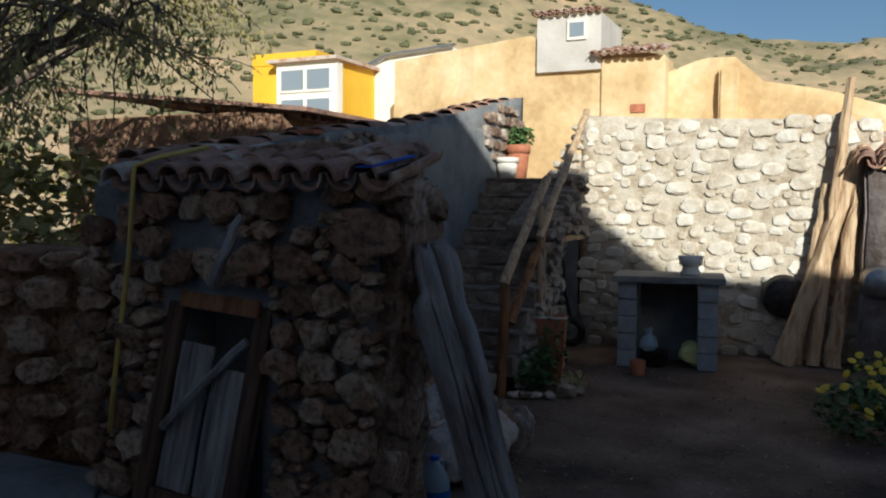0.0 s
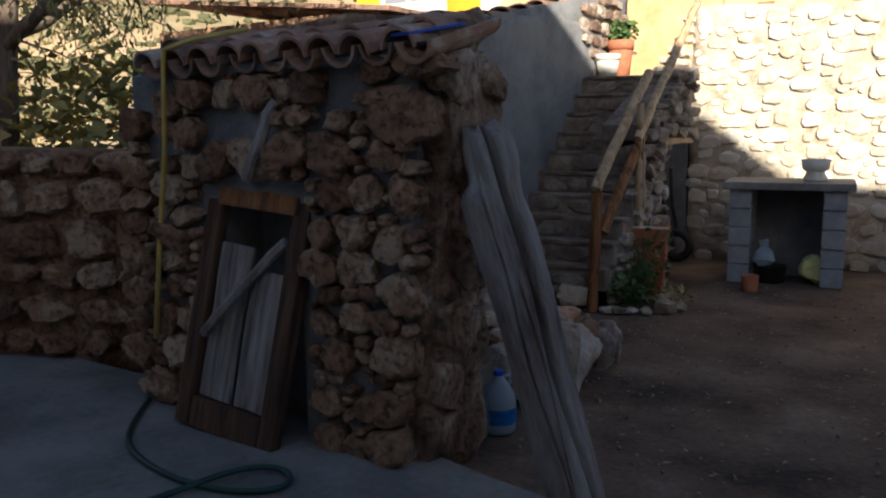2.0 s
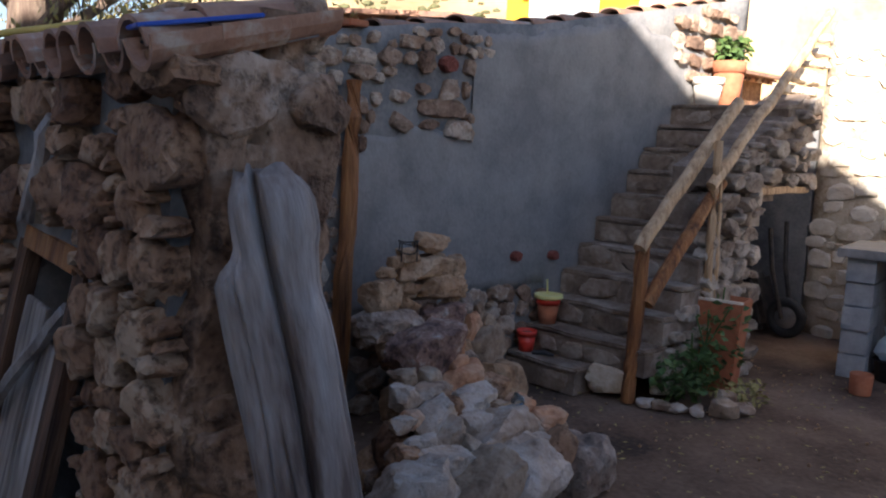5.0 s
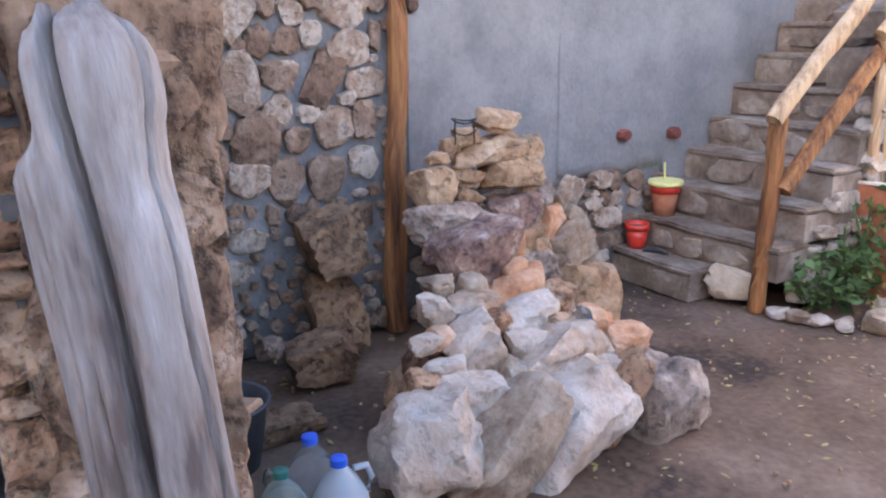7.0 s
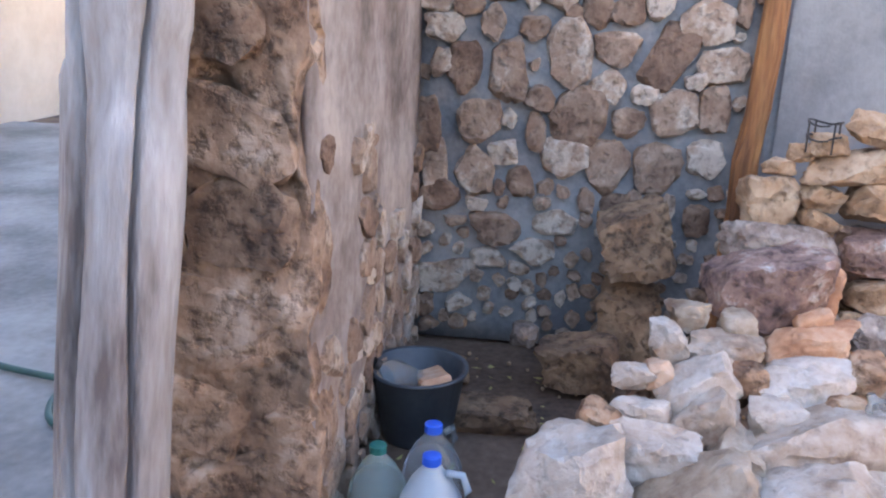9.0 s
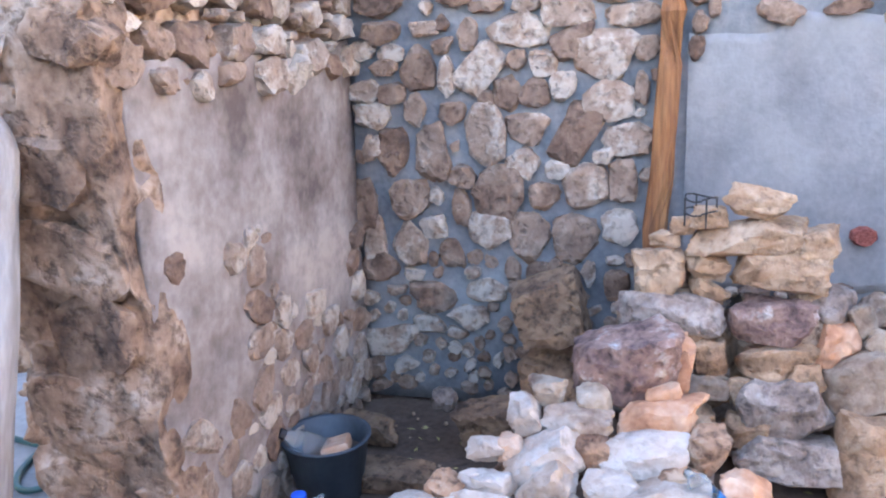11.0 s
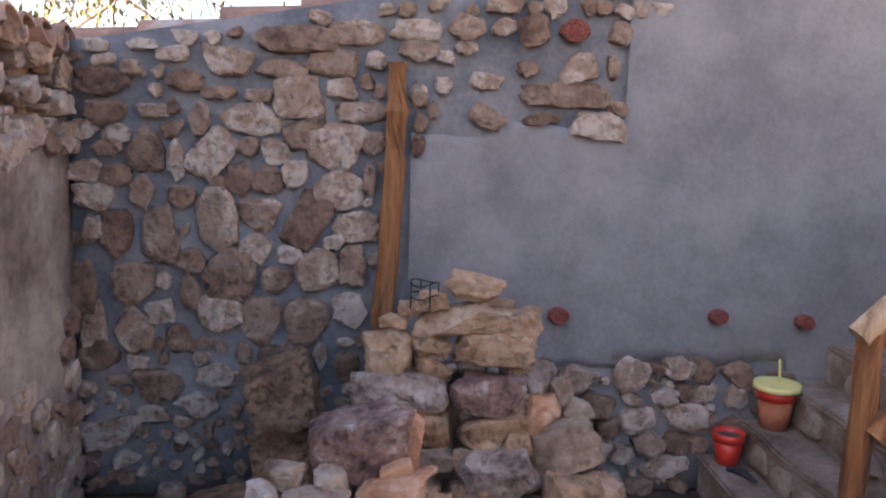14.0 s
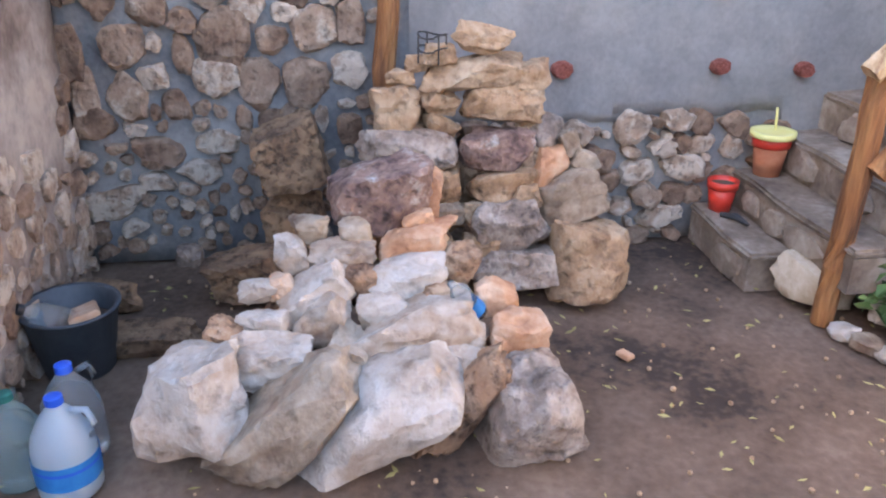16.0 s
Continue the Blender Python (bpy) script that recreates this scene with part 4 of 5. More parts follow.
flower_pot("red_flower_pot", "bright red plastic pot on the bottom step", pose(-3.90, 8.385, 0.178), 0.070, 0.15, REDPLASTIC, REDPLASTIC)
p2 = flower_pot("clay_flower_pot", "terracotta pot with a pale yellow rim on a step", pose(-3.88, 8.575, 0.356), 0.084, 0.18, TERRACOTTA, REDPLASTIC)
part("saucer", lathe([(0.085, 0.175), (0.10, 0.18), (0.10, 0.205), (0.085, 0.2)], 24), YELLOWPLASTIC, p2, "pale yellow plastic rim", True)
part("cane", rod([(-0.03, 0.03, 0.15), (-0.035, 0.02, 0.30)], 0.006, 6), YELLOWPLASTIC, p2)
black = thing("black_tool", "small black plastic tool on the bottom step", "tool", at=pose(-3.76, 8.39, 0.19, 0, 0, 30))
part("handle", rod([(-0.07, 0, 0), (0, 0.01, 0.01), (0.08, -0.01, 0)], [0.012, 0.018, 0.008], 8), BLACKRUBBER, black)
p3 = flower_pot("white_flower_pot", "pale plastic pot on the landing", pose(-3.88, 10.55, 1.955), 0.13, 0.24, WHITEWALL, WHITEWALL)
p4 = flower_pot("landing_flower_pot", "orange clay pot with green succulent", pose(-3.86, 10.85, 1.955), 0.14, 0.40, TERRACOTTA, TERRACOTTA)
urn = thing("clay_planter", "tall square terracotta planter beside the stair side wall", "planter", at=pose(-2.93, 9.26, 0.0, 0, 0, 12))


def planter_body():
    bm = bmesh.new()
    for (w0, z0), (w1, z1), flip in (((0.105, 0.0), (0.15, 0.62), False), ((0.085, 0.1), (0.125, 0.62), True)):
        a = [bm.verts.new((x * w0, y * w0, z0)) for x, y in ((-1, -1), (1, -1), (1, 1), (-1, 1))]
        b = [bm.verts.new((x * w1, y * w1, z1)) for x, y in ((-1, -1), (1, -1), (1, 1), (-1, 1))]
        for i in range(4):
            bm.faces.new((a[i], a[(i + 1) % 4], b[(i + 1) % 4], b[i]))
        bm.faces.new(a)
        rim = b if not flip else rim + b
    for i in range(4):
        j = (i + 1) % 4
        bm.faces.new((rim[i], rim[j], rim[4 + j], rim[4 + i]))
    bmesh.ops.recalc_face_normals(bm, faces=bm.faces)
    bmesh.ops.bevel(bm, geom=bm.edges[:], offset=0.008, segments=2, affect="EDGES")
    return bm


part("body", planter_body(), TERRACOTTA, urn)
part("rim", box(-0.153, -0.153, 0.615, 0.153, -0.123, 0.632, 0.004), PALESTONE, urn, "pale strip along the front rim")


def leaf_cloud(count, centre, spread, size, seed, mat, name, droop=0.0):
    r = random.Random(seed)
    verts, faces = [], []
    for _ in range(count):
        while True:
            q = Vector((r.uniform(-1, 1), r.uniform(-1, 1), r.uniform(-1, 1)))
            if q.length < 1 and noise.noise(q * 2.4 + Vector((seed, 0, 0))) > -0.12:
                break
        p = Vector(centre) + Vector((q.x * spread[0], q.y * spread[1], q.z * spread[2]))
        s = size * r.uniform(0.6, 1.3)
        rot = Euler((r.uniform(-1, 1) + droop, r.uniform(-1, 1), r.uniform(0, 6.3))).to_matrix()
        k = len(verts)
        for c in ((0, 0, 0), (s * 0.32, s * 0.5, s * 0.08), (0, s, -s * 0.06), (-s * 0.32, s * 0.5, s * 0.08)):
            verts.append(p + rot @ Vector(c))
        faces.append((k, k + 1, k + 2, k + 3))
    me = bpy.data.meshes.new(name)
    me.from_pydata(verts, [], faces)
    me.materials.append(mat)
    return me


shrub = thing("yard_shrub", "leafy green plant in a stone-edged bed", "plant")
part("leaves", leaf_cloud(420, (-2.98, 8.85, 0.18), (0.22, 0.34, 0.18), 0.07, 3, LEAF, "leaves"), None, shrub)
part("leaves", leaf_cloud(160, (-2.86, 9.10, 0.36), (0.15, 0.2, 0.30), 0.06, 5, LEAF, "leaves"), None, shrub)
part("leaves", leaf_cloud(160, (-2.66, 9.05, 0.07), (0.18, 0.24, 0.07), 0.05, 8, DRYLEAF, "leaves"), None, shrub, "yellowing low leaves")
for i in range(7):
    part("stem", rod([(-2.92, 8.9 + 0.03 * i, 0), (-2.92 + 0.04 * math.sin(i), 8.85 + 0.06 * i, 0.3), (-2.9 + 0.09 * math.sin(i * 2), 8.8 + 0.08 * i, 0.45 + 0.04 * i)], 0.006, 5), LEAF, shrub)
succ = thing("potted_succulent", "small green succulent in the landing pot", "plant")
part("leaves", leaf_cloud(140, (-3.86, 10.85, 2.46), (0.15, 0.15, 0.10), 0.09, 12, LEAF, "leaves"), None, succ)
for i, (x, y, w, h, d) in enumerate(((-3.02, 8.50, 0.11, 0.06, 0.12), (-2.93, 8.53, 0.13, 0.06, 0.1), (-2.84, 8.58, 0.13, 0.05, 0.1), (-2.74, 8.63, 0.15, 0.05, 0.09), (-2.62, 8.74, 0.17, 0.12, 0.16), (-2.66, 8.86, 0.12, 0.14, 0.12), (-2.56, 8.88, 0.14, 0.08, 0.12))):
    e = tagged(new("edging_stone", rock_mesh("stone", 220 + i, (LIME, CREAM, LIME, LIME, CREAM, CREAM, LIME)[i], 0.6, 3)), "pale stone edging the plant bed", "stone", "edging of the plant bed")
    e.matrix_basis = pose(x, y, h * 0.42, 0, 0, 40 * i) @ Matrix.Diagonal((w, d, h, 1))

# ---- wheelbarrow in the recess ----
barrow = thing("wheelbarrow", "old dark wheelbarrow tipped up in the recess", "wheelbarrow", at=pose(-3.30, 11.18, 0))
tyre = bmesh.new()
for i in range(24):
    for j in range(8):
        a, b = 2 * math.pi * i / 24, 2 * math.pi * j / 8
        tyre.verts.new(((0.135 + 0.045 * math.cos(b)) * math.cos(a), 0.045 * math.sin(b), 0.18 + (0.135 + 0.045 * math.cos(b)) * math.sin(a)))
tyre.verts.ensure_lookup_table()
for i in range(24):
    for j in range(8):
        k = lambda p, q: tyre.verts[(p % 24) * 8 + q % 8]
        tyre.faces.new((k(i, j), k(i + 1, j), k(i + 1, j + 1), k(i, j + 1)))
wheel = part("wheel", tyre, BLACKRUBBER, barrow, "black rubber wheel", True)
part("rim", lathe([(0.03, -0.035), (0.095, -0.02), (0.095, 0.02), (0.03, 0.035)], 20), STEEL, wheel, m=pose(0, 0, 0.18, 90))
part("handle", rod([(0.0, 0.1, 0.18), (-0.1, 0.12, 0.6), (-0.14, 0.15, 1.0)], 0.02, 8), DARKIRON, barrow)
part("handle", rod([(0.0, -0.1, 0.18), (-0.12, -0.1, 0.6), (-0.18, -0.08, 0.95)], 0.02, 8), DARKIRON, barrow)
part("tray", box(-0.42, -0.1, 0.1, -0.1, 0.25, 0.6, 0.05), DARKIRON, barrow, m=pose(0, 0, 0, 0, -18))

# ---- heap of loose stones ----
MATS = {"w": LIME, "c": CREAM, "b": BROWN, "g": GREYROCK, "o": ORANGE, "d": DARKROCK, "t": TAN, "k": TUFF}
LABELS = {"w": "pale broken limestone rock in the heap", "c": "cream limestone rock in the heap", "b": "dark brown stone in the heap", "g": "grey lichened rock in the heap",
          "o": "orange sandstone in the heap", "d": "purplish lichened boulder in the heap", "t": "tan fieldstone stacked in the heap", "k": "brown porous tuff block by the wall"}
FRONT = (
    ((-2.54, 6.19, 0.21, 0.31, 0.31, 0, "w"), (-2.65, 6.39, 0.25, 0.27, 0.17, 5, "w"), (-2.48, 6.45, 0.16, 0.49, 0.18, -38, "c"), (-2.48, 6.71, 0.13, 0.57, 0.24, -38, "w"), (-2.55, 6.98, 0.14, 0.42, 0.13, -55, "b"), (-2.50, 7.17, 0.10, 0.30, 0.29, 0, "g"), (-2.74, 6.85, 0.27, 0.41, 0.22, -18, "w"), (-2.91, 6.83, 0.39, 0.28, 0.13, -3, "w"), (-2.69, 6.63, 0.25, 0.15, 0.15, 20, "c"), (-2.65, 6.97, 0.20, 0.15, 0.19, 25, "w")),
    ((-2.74, 7.17, 0.25, 0.19, 0.17, 0, "o"), (-2.86, 7.12, 0.33, 0.15, 0.11, 10, "o"), (-2.80, 6.56, 0.32, 0.19, 0.13, -40, "w"), (-2.78, 6.38, 0.32, 0.19, 0.10, 0, "w"), (-2.87, 6.55, 0.37, 0.23, 0.15, -30, "w"), (-2.88, 6.37, 0.39, 0.13, 0.07, 0, "w"), (-2.89, 6.44, 0.40, 0.09, 0.08, 0, "o"), (-2.99, 6.47, 0.46, 0.11, 0.12, 0, "w"), (-2.98, 6.63, 0.45, 0.22, 0.10, 0, "w"), (-3.05, 6.68, 0.50, 0.11, 0.11, 0, "c"), (-3.02, 6.89, 0.47, 0.27, 0.11, -5, "o"), (-2.95, 7.02, 0.41, 0.13, 0.13, 0, "b")),
    ((-3.15, 6.77, 0.59, 0.36, 0.25, -5, "d"), (-3.16, 6.92, 0.59, 0.11, 0.21, 10, "o"), (-2.74, 6.27, 0.31, 0.12, 0.12, 0, "b"), (-3.08, 6.89, 0.52, 0.11, 0.09, 0, "o"), (-3.06, 6.53, 0.52, 0.13, 0.09, 0, "c"), (-2.81, 6.75, 0.32, 0.16, 0.12, 0, "w"), (-2.91, 6.69, 0.39, 0.11, 0.11, 0, "b"), (-2.86, 6.94, 0.34, 0.15, 0.11, 0, "b")),
)
REAR = (
    ((-3.62, 7.19, 1.03, 0.23, 0.11, 8, "t"), (-3.62, 7.16, 0.90, 0.41, 0.12, -8, "t"), (-3.62, 6.86, 0.77, 0.19, 0.18, 0, "t"), (-3.62, 6.88, 0.89, 0.11, 0.06, 0, "t"), (-3.62, 7.03, 0.79, 0.15, 0.10, 10, "t"), (-3.62, 7.04, 0.70, 0.15, 0.07, 25, "t"), (-3.62, 7.28, 0.78, 0.32, 0.18, 0, "t"), (-3.57, 6.91, 0.62, 0.40, 0.17, 0, "g"), (-3.57, 7.25, 0.61, 0.28, 0.16, 0, "d"), (-3.56, 7.46, 0.55, 0.16, 0.17, 0, "o"), (-3.58, 7.55, 0.62, 0.09, 0.13, -30, "c")),
    ((-3.56, 7.61, 0.55, 0.12, 0.09, 30, "c"), (-3.53, 7.27, 0.47, 0.26, 0.14, 0, "t"), (-3.53, 7.04, 0.48, 0.14, 0.14, 0, "t"), (-3.49, 7.04, 0.38, 0.15, 0.09, 0, "c"), (-3.49, 7.15, 0.38, 0.09, 0.09, 0, "t"), (-3.48, 7.29, 0.33, 0.32, 0.22, -10, "g"), (-3.53, 7.55, 0.43, 0.27, 0.20, -14, "c"), (-3.41, 7.62, 0.17, 0.33, 0.32, 8, "t"), (-3.42, 7.31, 0.16, 0.34, 0.18, 0, "g"), (-3.62, 7.40, 0.88, 0.13, 0.13, 0, "t"), (-3.62, 7.03, 0.97, 0.13, 0.09, 0, "t"), (-3.62, 6.94, 0.94, 0.09, 0.07, 0, "t")),
    ((-3.62, 7.40, 0.68, 0.13, 0.09, 0, "t"), (-3.44, 6.97, 0.24, 0.20, 0.15, 0, "t"), (-3.45, 7.17, 0.25, 0.16, 0.13, 0, "t"), (-3.53, 6.87, 0.51, 0.15, 0.13, 0, "t"), (-3.55, 6.98, 0.55, 0.13, 0.09, 0, "t"), (-3.51, 7.37, 0.43, 0.13, 0.11, 0, "t")),
)
BLOCKS = (
    ((-3.78, 6.44, 0.55, 0.28, 0.30, -14, "k"), (-3.78, 6.44, 0.28, 0.28, 0.20, 0, "k"), (-3.55, 6.24, 0.12, 0.33, 0.21, 0, "k"), (-3.55, 6.04, 0.22, 0.11, 0.10, 0, "g"), (-3.20, 5.89, -0.02, 0.47, 0.25, 0, "k"), (-3.55, 5.68, 0.03, 0.33, 0.18, 0, "k")),
)
seed = 400
for bunch, deep, grow in ((FRONT, 0.95, 1.05), (REAR, 0.9, 1.06), (BLOCKS, 0.8, 1.0)):
    for row in bunch:
        for x, y, z, w, h, turn, kind in row:
            seed += 1
            me = rock_mesh("rock", seed, MATS[kind], 0.95 if kind == "k" else 0.75 if kind in "td" else 0.55, 4, 0.040 if kind in "wc" else 0.042)
            ob = tagged(new("tuff_block" if kind == "k" else "heap_rock", me), LABELS[kind], "rock", "stones of the heap")
            if kind == "k" and z < 0.4:
                z, h = (z + h / 2) / 2, max(0.08, z + h / 2)
            low = min(w, h)
            d = max(low * 1.25, (w + h) * 0.42) * deep
            zz = max(z, h * 0.42) if abs(turn) < 20 else z
            ob.matrix_basis = pose(x - d * 0.15, y, zz, -turn) @ pose(0, 0, 0, 0, 0, 0) @ Matrix.Diagonal((d, w * grow, h * grow, 1))
r3 = random.Random(77)
for i in range(46):  # stones inside the heap that hold it up
    front = i < 26
    x = r3.uniform(-3.15, -2.75) if front else r3.uniform(-3.8, -3.62)
    y = r3.uniform(6.42, 7.0) if front else r3.uniform(6.9, 7.5)
    top = 0.48 - (x + 3.15) * 0.8 if front else 0.85
    s = r3.uniform(0.14, 0.24)
    ob = tagged(new("heap_rock", rock_mesh("rock", 600 + i, (BROWN, GREYROCK, TAN)[i % 3], 0.6, 3)), "dull stone deep inside the heap", "rock", "stones of the heap")
    ob.matrix_basis = pose(x, y, max(s * 0.4, r3.uniform(0.05, max(0.1, top - s * 0.6))), r3.uniform(0, 90), 0, r3.uniform(0, 90)) @ Matrix.Diagonal((s, s, s * 0.8, 1))

wire = thing("wire_basket", "small bent dark wire ring on the heap", "wire", at=pose(-3.6, 7.0, 1.0))
for zz in (0.0, 0.05):
    part("ring", rod([(0.055 * math.cos(a * 0.524), 0.055 * math.sin(a * 0.524), zz + 0.008 * math.sin(a)) for a in range(13)], 0.0035, 5), DARKIRON, wire)
for a in (0.3, 1.8, 3.4, 4.9):
    part("upright", rod([(0.055 * math.cos(a), 0.055 * math.sin(a), -0.05), (0.055 * math.cos(a), 0.055 * math.sin(a), 0.05)], 0.0035, 5), DARKIRON, wire)
small = thing("crushed_bottle", "small clear plastic bottle wedged in the heap", "bottle", at=pose(-2.80, 7.02, 0.36, 35, 20, 0))
part("body", lathe([(0.028, -0.07), (0.033, -0.05), (0.03, 0.0), (0.033, 0.06), (0.014, 0.09), (0.013, 0.11)], 16), CLEARPET, small, smooth=True)
part("label", lathe([(0.0335, -0.05), (0.0315, 0.0)], 16, False), LABELBLUE, small, "blue label", True)


# ---- water bottles and tub ----
def jug(name, label, at, body_mat, cap_mat, with_label, r=0.085, h=0.31):
    t = thing(name, label, "bottle", at=at)
    part("body", lathe([(r * 0.9, 0), (r, 0.012), (r * 1.02, h * 0.22), (r, h * 0.30), (r * 1.01, h * 0.48), (r * 0.93, h * 0.60), (r * 0.6, h * 0.78), (r * 0.27, h * 0.89), (r * 0.24, h * 0.92)], 28), body_mat, t, smooth=True)
    part("cap", lathe([(r * 0.27, h * 0.915), (r * 0.29, h * 0.92), (r * 0.28, h * 0.99), (r * 0.2, h)], 20), cap_mat, t)
    part("handle", rod([(0.02, 0.035, h * 0.86), (0.03, 0.075, h * 0.85), (0.035, 0.088, h * 0.72), (0.03, 0.075, h * 0.58)], 0.010, 8), body_mat, t, smooth=True)
    if with_label:
        part("label", lathe([(r * 1.04, h * 0.17), (r * 1.045, h * 0.42)], 28, False), LABELBLUE, t, "light blue wrap label", True)
        part("print", lathe([(r * 1.05, h * 0.33), (r * 1.05, h * 0.36)], 28, False), BLUE, t, "dark blue print bar", True)
    return t


jug("water_jug", "milky five-litre water jug with blue cap", pose(-2.50, 5.85, 0, 0, 0, 15), MILK, BLUE, True)
jug("clear_jug", "clear water jug with a blue cap", pose(-2.66, 5.83, 0, 0, 0, 80), CLEARPET, BLUE, False)
jug("green_jug", "greenish plastic jug with dark green cap", pose(-2.56, 5.70, 0, 0, 0, 120), GREENPET, GREENCAP, False, 0.08, 0.29)
tub = thing("rubble_tub", "dark grey plastic builder's tub by the plaster wall", "tub", at=pose(-3.14, 5.71, 0.0))
part("body", lathe([(0.105, 0), (0.115, 0.01), (0.155, 0.24), (0.165, 0.245), (0.165, 0.255), (0.148, 0.25), (0.11, 0.03)], 30), TUBGREY, tub, smooth=True)
part("filling", lathe([(0.11, 0.12), (0.14, 0.17), (0.05, 0.2)], 20), DIRT, tub)
br = thing("red_brick_shard", "orange brick shard lying in the tub", "brick")
part("shard", box(-0.09, -0.05, -0.02, 0.09, 0.05, 0.025, 0.006, 0.006), ORANGE, br, m=pose(-3.12, 5.76, 0.215, 12, -14, 20))
tb = thing("tub_bottle", "small clear bottle lying in the tub", "bottle", at=pose(-3.08, 5.66, 0.24, 30, 50, -20))
part("body", lathe([(0.04, -0.08), (0.045, -0.06), (0.045, 0.03), (0.018, 0.08), (0.016, 0.09)], 18), CLEARPET, tb, smooth=True)
part("cap", lathe([(0.019, 0.088), (0.019, 0.11)], 14), DARKIRON, tb)

# ---- hoses ----
hose = thing("garden_hose", "dark green garden hose looped on the concrete", "hose")
pts = [(-4.15, 5.05, 0.10), (-3.98, 4.85, 0.10), (-3.78, 4.62, 0.10), (-3.45, 4.50, 0.10), (-3.1, 4.47, 0.10), (-2.84, 4.55, 0.10), (-2.76, 4.70, 0.105), (-2.92, 4.79, 0.11), (-3.06, 4.66, 0.12), (-3.1, 4.4, 0.11), (-3.2, 4.05, 0.10), (-3.35, 3.7, 0.10), (-3.8, 3.2, 0.10), (-4.6, 2.6, 0.10)]
cv = bpy.data.curves.new("tube", "CURVE")
cv.dimensions, cv.bevel_depth, cv.bevel_resolution = "3D", 0.013, 3
sp = cv.splines.new("NURBS")
sp.points.add(len(pts) - 1)
for q, p in zip(sp.points, pts):
    q.co = (*p, 1)
sp.use_endpoint_u = True
cv.materials.append(GREENHOSE)
ob = new("tube", cv)
ob.parent = hose
yh = thing("yellow_hose", "faded yellow hose hanging down the shed front", "hose")
part("tube", rod([(-3.66, 5.4, 1.98), (-3.72, 5.1, 1.91), (-3.77, 4.98, 1.86), (-3.87, 5.03, 1.4), (-3.96, 5.03, 0.9), (-4.03, 5.03, 0.45)], 0.013, 8), YELLOWHOSE, yh, smooth=True)

# ---- leaf litter and grit ----
r4 = random.Random(5)
verts, faces = [], []
for _ in range(900):
    x, y = r4.uniform(-3.9, 0.3), r4.uniform(5.6, 10.2)
    s, a = r4.uniform(0.008, 0.024), r4.uniform(0, 6.3)
    k = len(verts)
    for c, sd in ((-1, 0), (0, -0.35), (1, 0), (0, 0.35)):
        verts.append((x + s * (c * math.cos(a) - sd * math.sin(a)), y + s * (c * math.sin(a) + sd * math.cos(a)), 0.016 + r4.uniform(0, 0.006)))
    faces.append((k, k + 1, k + 2, k + 3))
me = bpy.data.meshes.new("litter")
me.from_pydata(verts, [], faces)
me.materials.append(DRYLEAF)
tagged(new("leaf_litter", me), "scattered dry yellow leaves on the earth", "leaves", kind="stuff")
bm = bmesh.new()
for _ in range(700):
    s = r4.uniform(0.003, 0.012)
    bmesh.ops.create_icosphere(bm, subdivisions=1, radius=s, matrix=Matrix.Translation((r4.uniform(-3.9, 0.3), r4.uniform(5.5, 10.3), 0.004)))
tagged(new("loose_grit", finish(bm, "grit", TAN, False)), "small pale pebbles on the earth", "gravel", kind="stuff")
shard = thing("brick_chip", "small orange brick chip on the earth", "brick")
part("chip", box(-0.03, -0.02, 0, 0.03, 0.02, 0.02, 0.004), ORANGE, shard, m=pose(-2.98, 7.63, 0, 0, 0, 30))

# ---- flowering plants by the outhouse ----
for cx, cy, s in ((-0.35, 8.5, 5), (0.15, 8.8, 6), (-0.15, 9.6, 7)):
    fl = thing("flowering_plant", "bushy garden plant with yellow flowers", "plant", "yellow flowers")
    part("leaves", leaf_cloud(380, (cx, cy, 0.18), (0.30, 0.30, 0.22), 0.07, s, LEAF, "leaves"), None, fl)
    rr = random.Random(s)
    for _ in range(14):
        x, y, z = cx + rr.uniform(-.3, .3), cy + rr.uniform(-.3, .2), rr.uniform(0.2, 0.42)
        part("flower", lathe([(0.008, 0), (0.03, 0.006), (0.036, 0.018), (0.015, 0.022)], 9), PETAL, fl, "yellow flower head", m=pose(x, y, z, rr.uniform(20, 70), 0, rr.uniform(-60, 60)))

# ---- bank and wall beyond the shed ----
bank = tagged(new("wall_yard_west", finish(wall_mesh(-4.3, 5.75, -10, 3.4, [(0, 1.35), (6.3, 1.5)], -0.5, 0, 0.05), "wall", BROWN)), "low dark rubble boundary wall", "wall", kind="structure")
rubble(bank, BROWNSTONES, lambda s, z: pose(-4.3 - 5.7 * s / 6.16, 5.75 - 2.35 * s / 6.16, z, 0, 0, -67.6), 0.0, 3.6, 0.1, 1.4, 0.2, 90, 0.2, (1.0, 1.9))


def slope(x0, x1, y0, y1, nx, ny, height, name, mat, label):
    bm = bmesh.new()
    g = [[bm.verts.new((x0 + (x1 - x0) * i / nx, y0 + (y1 - y0) * j / ny, height(x0 + (x1 - x0) * i / nx, y0 + (y1 - y0) * j / ny))) for i in range(nx + 1)] for j in range(ny + 1)]
    for a, b in zip(g, g[1:]):
        for i in range(nx):
            bm.faces.new((a[i], a[i + 1], b[i + 1], b[i]))
    return tagged(new(name, finish(bm, name, mat)), label, "ground", kind="structure")


